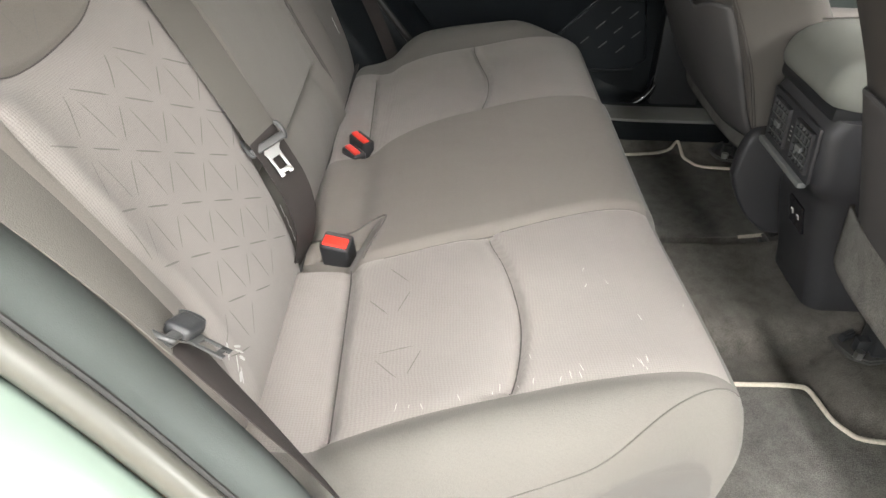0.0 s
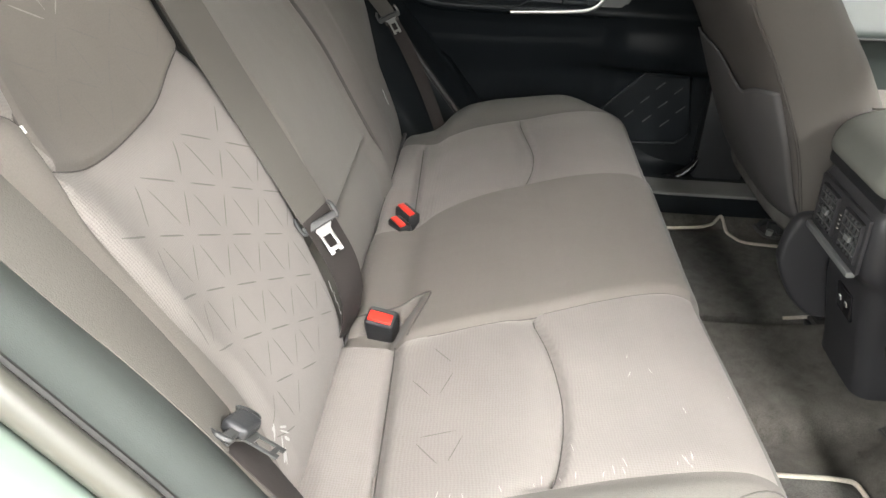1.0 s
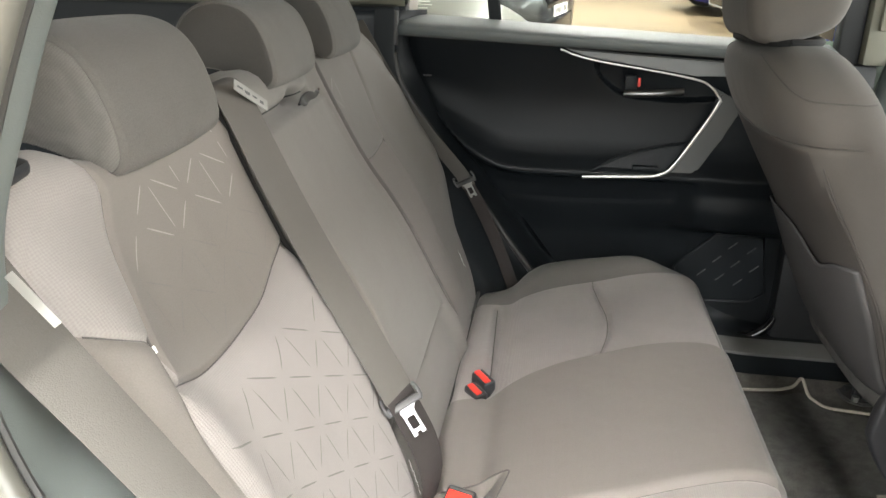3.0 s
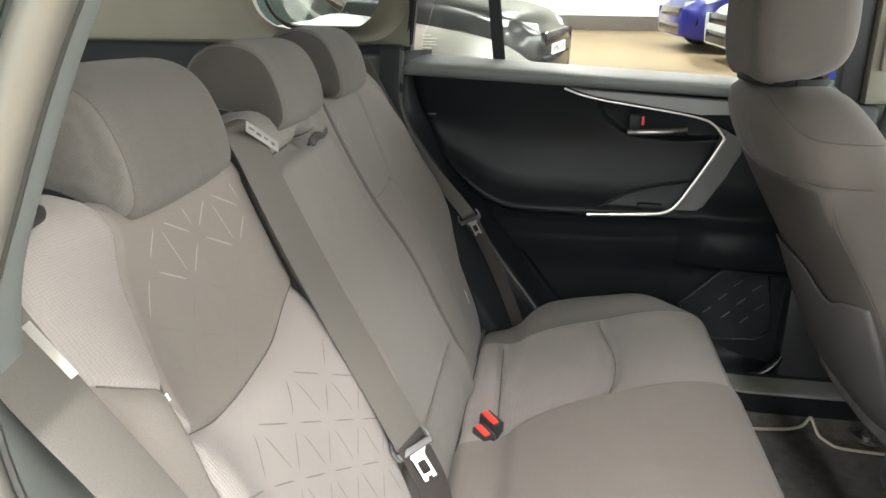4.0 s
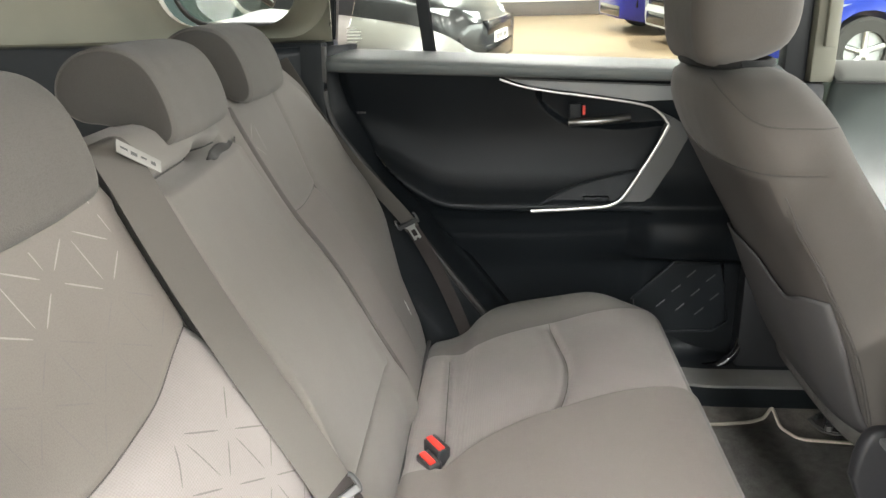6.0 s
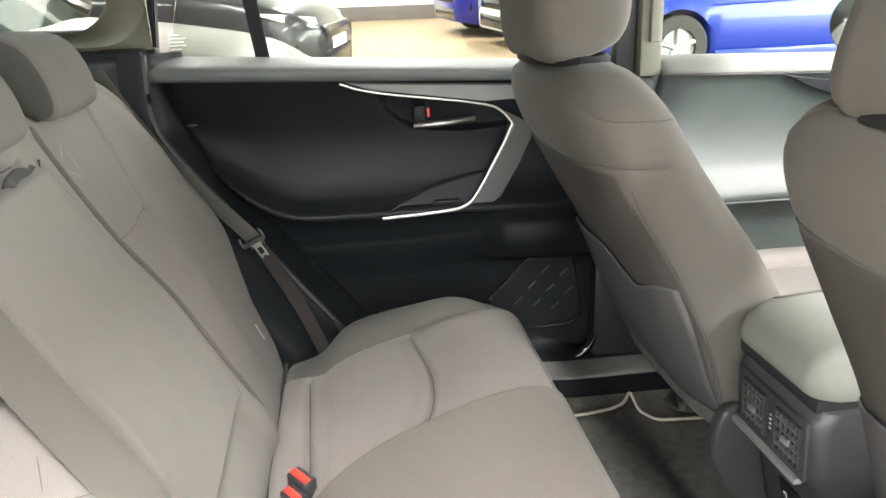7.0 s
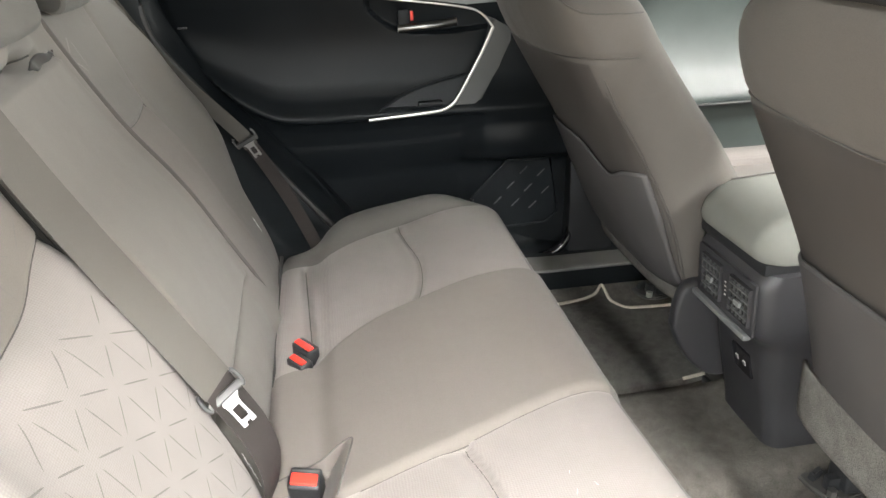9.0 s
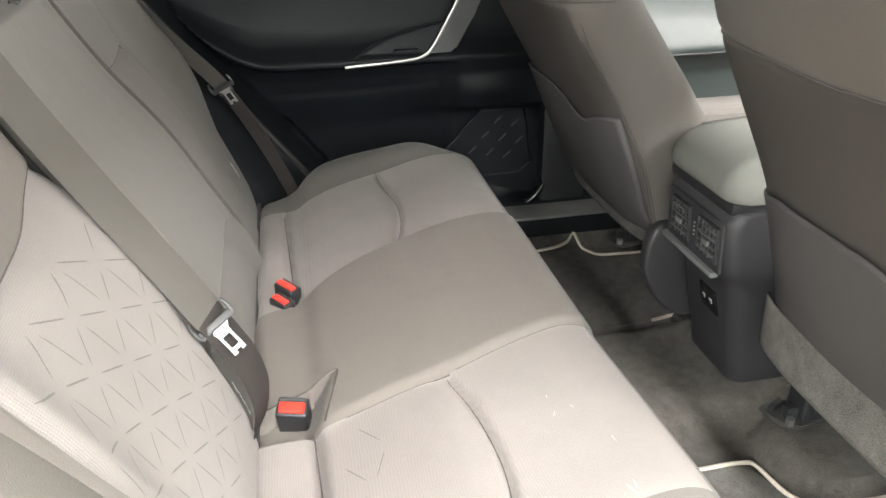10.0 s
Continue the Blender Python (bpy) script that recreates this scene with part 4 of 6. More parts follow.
# far lower pillar trim between the backrest and the door
def door_rear(z):
    return curve(z, [0.10, 0.242, 0.325, 0.42, 0.514, 0.60, 0.66, 0.709, 0.76, 0.82], [0.29, 0.182, 0.118, 0.048, -0.02, -0.085, -0.125, -0.139, -0.140, -0.137])


far_pillar = tagged(new("wall_far_pillar"), "dark grey lower pillar trim beside the far door", "pillar trim", "", "structure")
bm = sheet(bmesh.new(), lambda u, v: (door_rear(0.1 + 0.72 * v) + 0.05 - 0.30 * u, 1.425 - 0.073 * smoothstep(0.0, 0.19, u) - 0.075 * smoothstep(0.22, 0.6, u), 0.1 + 0.72 * v), 24, 40)
thick(part("trim_panel", bm, SOFT_BLACK, far_pillar), 0.004, 1)
part("door_seal", tube(bmesh.new(), [(door_rear(0.1 + 0.72 * k / 40) - 0.006, 1.345, 0.1 + 0.72 * k / 40) for k in range(41)], 0.008, 8), RUBBER, far_pillar, "black rubber door seal")

part("pillar_cap", box(bmesh.new(), (-0.24, 1.385, 0.58), (-0.128, 1.43, 0.83), 0.006), SOFT_BLACK, far_pillar)

# far B pillar, roof rail and sill
b_pillar = tagged(new("wall_far_b_pillar"), "pale upper centre pillar over dark trim", "pillar", "", "structure")
bm = box(bmesh.new(), (0.846, 1.375, 0.73), (0.893, 1.43, 1.16), 0.006)
part("upper_trim", bm, BEIGE, b_pillar, "pale upper trim")
bm = box(bmesh.new(), (0.80, 1.395, 0.73), (0.845, 1.44, 1.16), 0.006)
part("door_frame", bm, BLACK, b_pillar, "black door frame")
bm = box(bmesh.new(), (0.765, 1.385, 0.05), (0.885, 1.45, 0.73), 0.015)
part("lower_trim", bm, BLACK, b_pillar, "dark lower trim")
bm = box(bmesh.new(), (0.862, 1.362, 0.80), (0.884, 1.376, 0.90), 0.004)
part("belt_guide", bm, BEIGE, b_pillar, "pale belt height slider")
rail = tagged(new("wall_far_rail"), "pale roof rail over the far windows", "roof rail", "", "structure")
bm = box(bmesh.new(), (-0.16, 1.33, 1.07), (1.55, 1.45, 1.17), 0.02)
part("rail_trim", bm, BEIGE, rail)
far_sill = tagged(new("wall_far_sill"), "black plastic far door sill", "door sill", "", "structure")


def sill_surface(u, v):
    x = 0.40 + 0.85 * u
    prof = [(1.300, 0.000), (1.300, 0.040), (1.301, 0.074), (1.3065, 0.080), (1.40, 0.083), (1.44, 0.10), (1.452, 0.14)]
    return (x, curve(v, [k / 6 for k in range(7)], [p[0] for p in prof]) + 0.012 * (1 - smoothstep(0.60, 0.70, x)) * (1 - smoothstep(0.5, 1.0, v)), curve(v, [k / 6 for k in range(7)], [p[1] for p in prof]))


# the tread is greyed to paint the light it reflects; the step stays black
thick(part("sill_plate", sheet(bmesh.new(), sill_surface, 40, 36, lambda u, v: int(v < 0.42 or v > 0.60)), [SILL_GREY, SOFT_BLACK], far_sill), 0.004)

# ---- far rear door ----
door = thing("rear_door", "closed black rear door with silver trim and armrest", "car door", "", "")


def belt_low(x):
    return 0.7705 - 0.040 * (x + 0.14)


def belt_top(x):
    return 0.808 - 0.049 * (x + 0.136)


def bowl_edge(x):
    """The lower lip of the padded upper panel, rising round its rear corner."""
    return curve(x, [-0.16, -0.142, -0.088, -0.023, 0.032, 0.09, 0.15, 0.30, 0.70], [0.78, 0.70, 0.63, 0.56, 0.508, 0.476, 0.467, 0.466, 0.466])


def door_y(x, z):
    """The inner skin of the door: a bowl over a ledge."""
    edge = bowl_edge(x)
    zz = z - (edge - 0.466) * (1 - smoothstep(0.50, 0.74, z))
    y = curve(zz, [0.08, 0.30, 0.38, 0.43, 0.455, 0.475, 0.492, 0.512, 0.545, 0.62, 0.70, 0.78], [1.418, 1.41, 1.388, 1.376, 1.362, 1.354, 1.367, 1.384, 1.397, 1.404, 1.390, 1.362])
    y += 0.024 * smoothstep(0.0, 0.010, edge - z) * (1 - smoothstep(0.50, 0.56, x))
    rim = curve(x, [0.29, 0.298, 0.323, 0.361, 0.40, 0.49, 0.58], [0.74, 0.705, 0.672, 0.646, 0.637, 0.633, 0.640])
    y += 0.020 * smoothstep(0.0, 0.012, z - rim) * smoothstep(0.294, 0.312, x)
    y += 0.030 * dent(x - 0.60, 0.12) * (1 - smoothstep(0.30, 0.42, z))
    y -= 0.036 * dent(x - 0.635, 0.085) * dent(z - 0.362, 0.050) * smoothstep(0.322, 0.346, z)
    y += 0.0015 * dent(z - 0.400 - 0.02 * dent(x - 0.6, 0.1), 0.006) * (1 - smoothstep(0.50, 0.53, x))
    return y


def door_skin(u, v):
    z = 0.085 + (0.79 - 0.085) * v
    x0 = door_rear(z)
    x1 = 0.79 - 0.02 * smoothstep(0.3, 0.1, z)
    x = x0 + (x1 - x0) * u
    z = min(z, belt_low(x) + 0.002) if v > 0.9 else z
    return (x, door_y(x, z) + 0.022 * (1 - smoothstep(0, 0.045, x - x0)), z)


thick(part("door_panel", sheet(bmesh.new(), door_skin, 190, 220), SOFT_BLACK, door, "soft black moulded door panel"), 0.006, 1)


def sill_pad(u, v):
    x = -0.14 + 0.93 * u
    zl, zt = belt_low(x), belt_top(x)
    return (x, 1.352 + 0.075 * smoothstep(0.25, 1, v) - 0.006 * math.sin(math.pi * min(1, v * 1.6)), zl + (zt - zl) * math.sin(v * math.pi / 2))


thick(part("window_sill", sheet(bmesh.new(), sill_pad, 60, 14), SILL_PAD, door, "pale grey padded sill"), 0.004, 1)
part("sill_line", tube(bmesh.new(), [(-0.14 + 0.93 * k / 40, 1.352, belt_low(-0.14 + 0.93 * k / 40) - 0.001) for k in range(41)], 0.003, 6), DARK_INK, door)
part("sill_stitch", tube(bmesh.new(), [(-0.13 + 0.92 * k / 40, 1.349, belt_low(-0.13 + 0.92 * k / 40) + 0.009) for k in range(41)], 0.0012, 6), GREY_PLASTIC, door)

dy = 1.356
trim = [(0.221, dy + 0.004, 0.747), (0.272, dy, 0.728), (0.40, dy, 0.711), (0.515, dy, 0.694), (0.548, dy, 0.680), (0.570, dy, 0.650), (0.552, dy, 0.610), (0.515, dy, 0.545), (0.492, dy, 0.505), (0.470, dy, 0.478), (0.42, dy - 0.002, 0.472), (0.289, dy - 0.004, 0.466)]
# upper dark slip and the satin pull
bm = slab(bmesh.new(), [(0.232, dy + 0.008, 0.748), (0.285, dy + 0.008, 0.730), (0.515, dy + 0.008, 0.698), (0.60, dy + 0.008, 0.700), (0.60, dy + 0.008, 0.727), (0.40, dy + 0.008, 0.739)], 0.010, (0, 1, 0), 0.003)
part("trim_insert", bm, INSERT, door, "satin grey insert")
part("trim_line", tube(bmesh.new(), bent([(0.232, dy + 0.002, 0.750), (0.30, dy + 0.002, 0.744), (0.58, dy + 0.002, 0.730)]), 0.0018, 6), DARK_INK, door, "thin dark line")
bm = slab(bmesh.new(), [(0.552, dy + 0.004, 0.676), (0.578, dy + 0.004, 0.664), (0.612, dy + 0.004, 0.645), (0.612, dy + 0.004, 0.618), (0.585, dy + 0.004, 0.565), (0.542, dy + 0.004, 0.488), (0.516, dy + 0.004, 0.467), (0.492, dy + 0.004, 0.466), (0.470, dy + 0.004, 0.474), (0.494, dy + 0.004, 0.505), (0.554, dy + 0.004, 0.610), (0.572, dy + 0.004, 0.650)], 0.022, (0, 1, 0), 0.006)
part("door_pull", bm, PULL, door, "dark grey angled door pull")
part("silver_trim", tube(bmesh.new(), bent(trim[:6]), 0.0024, 8, 0.8, (0, 1, 0)), SATIN, door, "thin bright trim line")
part("silver_trim", tube(bmesh.new(), bent(trim[5:]), 0.0042, 8, 0.8, (0, 1, 0)), SATIN, door, "bright silver trim strip")
bm = bmesh.new()
tube(bm, bent([(0.366, dy + 0.012, 0.655), (0.40, dy + 0.004, 0.657), (0.45, dy + 0.004, 0.660), (0.492, dy + 0.012, 0.664)]), 0.0085, 10, 0.75, (0, 1, 0))
part("door_handle", bm, CHROME, door, "chrome inner door handle")
bm = box(bmesh.new(), (0.366, dy + 0.008, 0.660), (0.392, dy + 0.024, 0.695), 0.004)
lock = part("lock_tab", bm, SOFT_BLACK, door, "black lock tab")
bm = box(bmesh.new(), (0.3925, dy + 0.008, 0.671), (0.3995, dy + 0.022, 0.690), 0.002)
part("lock_flag", bm, RED, lock, "red lock marker")
# armrest cup behind the silver strip
bm = slab(bmesh.new(), [(0.300, dy + 0.004, 0.471), (0.35, dy + 0.012, 0.508), (0.43, dy + 0.02, 0.535), (0.52, dy + 0.022, 0.550), (0.49, dy + 0.012, 0.508), (0.468, dy + 0.004, 0.480)], 0.006, (0, 1, 0), 0.002)
part("armrest_cup", bm, SOFT_BLACK, door, "black armrest cup")
part("cup_edge", tube(bmesh.new(), bent([(0.300, dy, 0.472), (0.35, dy + 0.009, 0.508), (0.43, dy + 0.017, 0.535), (0.53, dy + 0.018, 0.552)]), 0.003, 6), SOFT_BLACK, door)
bm = box(bmesh.new(), (0.40, dy - 0.004, 0.487), (0.455, dy + 0.014, 0.497), 0.003)
part("window_switch", bm, SOFT_BLACK, door, "black window switch")

bm = sheet(bmesh.new(), lambda u, v: (-0.30 + 1.13 * u, 1.478 + 0.03 * math.sin(math.pi * v), -0.15 + 0.92 * v), 8, 10)
thick(part("outer_skin", bm, BODY_PAINT, door, "painted outer skin"), 0.004, 1)
# door pocket with raised strokes
pk = [(0.527, 0.240), (0.617, 0.329), (0.723, 0.326), (0.747, 0.185), (0.715, 0.160), (0.590, 0.155), (0.530, 0.190)]
bm = slab(bmesh.new(), [(x, 1.418 - 0.02 * (0.7 - x), z) for x, z in pk], 0.012, (0, 1, 0), 0.004)
pocket = part("bottle_pocket", bm, SOFT_BLACK, door, "black bottle pocket face with raised strokes")
part("pocket_rim", tube(bmesh.new(), [(x, 1.4165 - 0.02 * (0.7 - x), z) for x, z in pk + pk[:1]], 0.0036, 8), SOFT_BLACK, pocket)
for k in range(9):
    i, j = k % 3, k // 3
    x, z = 0.593 + 0.032 * i + 0.044 * j, 0.229 + 0.036 * i - 0.010 * j
    if x > 0.725:
        continue
    bm = box(bmesh.new(), (-0.0125, -0.0014, -0.0011), (0.0125, 0.0014, 0.0011), 0.0006)
    st = part("raised_stroke", bm, PULL, pocket)
    st.matrix_basis = pose(x, 1.4165 - 0.02 * (0.7 - x), z, 0, -43, 0)
part("bottom_edge", tube(bmesh.new(), bent([(0.775, 1.405, 0.36), (0.785, 1.400, 0.17), (0.760, 1.395, 0.092), (0.69, 1.393, 0.070), (0.45, 1.395, 0.070)]), 0.011, 10), GLOSS_BLACK, door, "gloss black lower door edge")
bm = box(bmesh.new(), (-0.010, -0.001, -0.002), (0.010, 0.001, 0.002), 0.0005)
pl = part("small_plate", bm, GREY_PLASTIC, door, "tiny grey plate")
pl.matrix_basis = pose(-0.078, 1.383, 0.678, 0, 0, 0)

# rear door glass, division bar and frame
bm = bmesh.new()
bm.faces.new([bm.verts.new(p) for p in ((-0.13, 1.452, 0.77), (0.82, 1.452, 0.73), (0.82, 1.40, 1.13), (-0.02, 1.40, 1.13))])
gl = part("window_pane", bm, GLASS, door, "clear side window", False)
thick(gl, 0.004)
gl.visible_shadow = False
bm = slab(bmesh.new(), [(0.056, 1.436, 0.79), (0.084, 1.436, 0.79), (0.050, 1.40, 1.10), (0.022, 1.40, 1.10)], 0.012, (0, 1, 0), 0.003)
part("division_bar", bm, SOFT_BLACK, door, "black window division bar")
bm = slab(bmesh.new(), [(-0.150, 1.42, 0.80), (-0.136, 1.42, 0.80), (-0.098, 1.38, 1.10), (-0.112, 1.38, 1.10)], 0.03, (0, 1, 0), 0.003)
part("rear_frame", bm, SOFT_BLACK, door, "black rear window frame")
# printing on the glass, too small to read
for k, (w, z) in enumerate(((0.020, 0.850), (0.032, 0.843), (0.028, 0.836), (0.032, 0.829), (0.022, 0.822))):
    bm = box(bmesh.new(), (-0.112, 1.4435, z), (-0.112 + w, 1.4445, z + 0.002), 0)
    part("glass_mark", bm, WHITE, gl)

# ---- far front door ----
fdoor = thing("front_door", "closed front door with inner panel and sill lightened as if lit", "car door")


def fskin(u, v):
    x = 0.892 + 0.72 * u
    z = 0.08 + (0.735 - 0.08) * v
    y = curve(z, [0.08, 0.38, 0.43, 0.45, 0.47, 0.53, 0.62, 0.70, 0.74], [1.43, 1.41, 1.372, 1.352, 1.354, 1.385, 1.400, 1.39, 1.372])
    return (x, y, z - 0.02 * u * smoothstep(0.6, 1, v))


# strong light is put into the colour of this panel and its sill
thick(part("door_panel", sheet(bmesh.new(), fskin, 40, 90), LIT_PANEL, fdoor, "moulded door panel, greyed as if strongly lit"), 0.006, 1)
bm = sheet(bmesh.new(), lambda u, v: (0.892 + 0.72 * u, 1.364 + 0.08 * v, 0.733 - 0.02 * u + 0.032 * math.sin(v * math.pi / 2)), 30, 10)
thick(part("window_sill", bm, PAD, fdoor, "pale sill, coloured as if lit"), 0.004, 1)
part("sill_line", tube(bmesh.new(), [(0.892 + 0.72 * k / 20, 1.366, 0.731 - 0.02 * k / 20) for k in range(21)], 0.003, 6), DARK_INK, fdoor)
bm = slab(bmesh.new(), [(1.16, 1.362, 0.722), (1.30, 1.362, 0.700), (1.55, 1.362, 0.69), (1.55, 1.362, 0.66), (1.27, 1.362, 0.675), (1.22, 1.362, 0.695)], 0.01, (0, 1, 0), 0.003)
part("trim_insert", bm, SOFT_BLACK, fdoor, "dark grey insert")
bm = sheet(bmesh.new(), lambda u, v: (0.835 + 0.85 * u, 1.478 + 0.03 * math.sin(math.pi * v), -0.15 + 0.875 * v), 8, 10)
thick(part("outer_skin", bm, BODY_PAINT, fdoor, "painted outer skin"), 0.004, 1)
part("ledge_line", tube(bmesh.new(), [(0.90 + 0.7 * k / 20, 1.349, 0.447) for k in range(21)], 0.003, 6), DARK_INK, fdoor)
bm = bmesh.new()
bm.faces.new([bm.verts.new(p) for p in ((0.90, 1.452, 0.73), (1.60, 1.452, 0.70), (1.45, 1.40, 1.12), (0.90, 1.40, 1.12))])
gl = thick(part("window_pane", bm, GLASS, fdoor, "clear side window", False), 0.004)
gl.visible_shadow = False

mirror = thing("door_mirror", "pale green door mirror outside the front window", "car mirror")
bm = bmesh.new()
rings = []
for k in range(13):
    t = k / 12
    r = math.sin(math.pi * (0.12 + 0.88 * t) / 2) if t < 1 else 1.0
    rings.append([(1.515 + 0.09 * (1 - t), 1.645 + 0.115 * r * math.cos(a), 0.805 + 0.078 * r * math.sin(a)) for a in (2 * math.pi * j / 28 for j in range(28))])
loft(bm, rings[::-1])
part("shell", bm, BODY_PAINT, mirror, "pale green painted shell")
bm = bmesh.new()
bm.faces.new([bm.verts.new((1.508, 1.645 + 0.100 * math.cos(a), 0.805 + 0.066 * math.sin(a))) for a in (2 * math.pi * j / 28 for j in range(28))])
MIRROR = shader("mirror", (0.85, 0.87, 0.86), 0.03, 1.0)[0]
thick(part("mirror_glass", bm, MIRROR, mirror, "mirror glass", False), 0.003)
bm = box(bmesh.new(), (1.53, 1.45, 0.745), (1.58, 1.60, 0.775), 0.01)
part("arm", bm, BLACK, mirror, "black mirror arm")

# ---- front seats ----
FS_Z = [0.235, 0.265, 0.30, 0.40, 0.50, 0.60, 0.68, 0.735, 0.772, 0.793, 0.803]
FS_X = [0.785, 0.762, 0.742, 0.697, 0.648, 0.592, 0.550, 0.527, 0.522, 0.532, 0.560]
FS_W = [0.195, 0.216, 0.226, 0.228, 0.224, 0.234, 0.246, 0.240, 0.205, 0.165, 0.12]
FS_D = [0.08, 0.12, 0.16, 0.220, 0.218, 0.198, 0.180, 0.170, 0.148, 0.115, 0.06]


def seat_section(z):
    return curve(z, FS_Z, FS_X), curve(z, FS_Z, FS_W), curve(z, FS_Z, FS_D)


def super_pt(a, p=3.4):
    c, s = math.cos(a), math.sin(a)
    return math.copysign(abs(c) ** (2 / p), c), math.copysign(abs(s) ** (2 / p), s)


def seat_rear(y, z, p=3.4):
    x, w, d = seat_section(z)
    k = min(0.999, abs(y / w))
    return x + d / 2 - d / 2 * (1 - k**p) ** (1 / p)


def front_seat():
    seat = thing("front_seat", "grey-brown cloth front seat with a map pocket behind", "car seat", "front seats")
    bm = bmesh.new()
    rings, zs = [], []
    n = 96
    for k in range(151):
        z = FS_Z[0] + (FS_Z[-1] - FS_Z[0]) * k / 150
        x, w, d = seat_section(z)
        ring = []
        for j in range(n):
            a = 2 * math.pi * j / n
            cx, sy = super_pt(a)
            g = 0.0
            if cx < 0.2:
                g = 0.003 * dent(z - 0.660 - 0.012 * abs(sy), 0.004)
            ring.append((x + d / 2 + (d / 2 - g) * cx, (w - g) * sy, z))
        rings.append(ring), zs.append(z)

    def mat(i, j):
        cx, sy = super_pt(2 * math.pi * (j + 0.5) / n)
        return 1 if zs[i] < 0.660 and cx < -0.62 - 0.04 * smoothstep(0.55, 0.66, zs[i]) else 0

    loft(bm, rings, True, mat)
    back = part("backrest", bm, [SIDE_CLOTH, BACK_DARK], seat, "cloth backrest with dark rear panel")
    # piped crease along both rear corners
    for sg in (-1, 1):
        pts = []
        for k in range(40):
            z = 0.285 + 0.355 * k / 39
            _, w, d = seat_section(z)
            y = sg * (w * (0.945 - 0.012 * smoothstep(0.52, 0.65, z)))
            pts.append((seat_rear(y, z) + 0.0006 + 0.004 * (1 - smoothstep(0, 6, 39 - k)), y, z))
        part("corner_piping", tube(bmesh.new(), pts, 0.0022, 8), SEAM, back)
        part("corner_seam", tube(bmesh.new(), [(x + 0.003, y + sg * 0.006, z) for x, y, z in pts], 0.0012, 6), SEAM, back)

    def on_side(a, z, sink=0.0015):
        cx, sy = super_pt(radians(a))
        x, w, d = seat_section(z)
        return (x + d / 2 + (d / 2 - sink) * cx, (w - sink) * sy, z)

    pts = [on_side(62 + 236 * k / 80, 0.660 + 0.012 * abs(super_pt(radians(62 + 236 * k / 80))[1]) - 0.014 * smoothstep(0.30, 0.68, super_pt(radians(62 + 236 * k / 80))[0])) for k in range(81)]
    part("panel_seam", tube(bmesh.new(), pts, 0.0012, 6), SEAM, back)
    for sg in (-1, 1):
        pts = [on_side(sg * a, curve(a, [58, 100, 115, 132, 146, 156], [0.733, 0.737, 0.746, 0.768, 0.783, 0.789]), 0.0004) for a in range(58, 157, 3)]
        part("yoke_seam", tube(bmesh.new(), pts, 0.0016, 6), SEAM, back)
        pts = [on_side(sg * (70 + 3 * k / 10), 0.733 - 0.060 * k / 10, 0.0008) for k in range(11)]
        part("dart_seam", tube(bmesh.new(), pts, 0.0008, 6), SEAM, back)

    # map pocket with a dipping elastic top
    def top(y):
        return 0.478 + 0.020 * smoothstep(-0.115, -0.03, y) - 0.020 * dent(y + 0.128, 0.026) - 0.014 * smoothstep(0.12, 0.20, y)

    def pocket(u, v):
        y = -0.2105 + 0.421 * u
        z = 0.262 + (top(y) - 0.262) * v
        belly = 0.010 * math.sin(math.pi * min(1, max(0, v))) * math.sin(math.pi * u)
        flat = min(1.0, 6 * u, 6 * (1 - u))
        return (seat_rear(y, z) - 0.0015 - 0.0045 * flat - belly, y, z)

    pk = part("map_pocket", sheet(bmesh.new(), pocket, 48, 40), BACK_PANEL, back, "dark stretched map pocket")
    thick(pk, 0.004, 0)
    part("pocket_hem", tube(bmesh.new(), [Vector(pocket(k / 40, 1.0)) for k in range(41)], 0.0020, 8), BACK_PANEL, pk)
    # headrest
    sec = round_ring([(0.508, 0.812), (0.496, 0.89), (0.500, 0.985), (0.53, 1.022), (0.595, 1.022), (0.642, 0.985), (0.655, 0.90), (0.645, 0.835), (0.60, 0.812), (0.54, 0.800)], 2)
    c = Vector((0.575, 0.915))
    bm, rings = bmesh.new(), []
    for i in range(49):
        y = -0.135 + 0.27 * i / 48
        d = 0.135 - abs(y)
        e = 0.04 - math.sqrt(max(0, 0.0016 - (0.04 - d) ** 2)) if d < 0.04 else 0
        e = min(e, 0.036) + 0.002 * dent(abs(y) - 0.108, 0.0025)
        rings.append([(c.x + v.x - v.normalized().x * e, y, c.y + v.y - v.normalized().y * e) for v in (Vector(p) - c for p in sec)])
    loft(bm, rings)
    gap = round_ring([(0.520, -0.114), (0.636, -0.114), (0.636, 0.114), (0.520, 0.114)], 3)
    h = part("headrest", bm, SIDE_CLOTH, seat, "cloth headrest on chrome posts")
    # an added near-black ring paints the shade between headrest and backrest
    part("headrest_gap_shade", tube(bmesh.new(), [(x, y, 0.806) for x, y in gap + gap[:1]], 0.0065, 8), VOID, h, "dark ring painting the shade of the gap under the headrest")
    bm = box(bmesh.new(), (0.55, -0.08, 0.802), (0.61, 0.08, 0.83), 0.01)
    part("headrest_base", bm, GLOSS_BLACK, h, "black plastic headrest base")
    for y in (-0.06, 0.06):
        part("headrest_post", tube(bmesh.new(), [(0.572, y, 0.76), (0.568, y, 0.83)], 0.0065, 12), CHROME, h, "chrome post")
        bm = box(bmesh.new(), (0.556, y - 0.016, 0.795), (0.588, y + 0.016, 0.805), 0.004)
        part("post_sleeve", bm, BLACK, h)
    # cushion and base
    bm = box(bmesh.new(), (0.83, -0.245, 0.16), (1.27, 0.245, 0.335), 0.055, None, 5)
    part("seat_cushion", bm, CLOTH, seat)
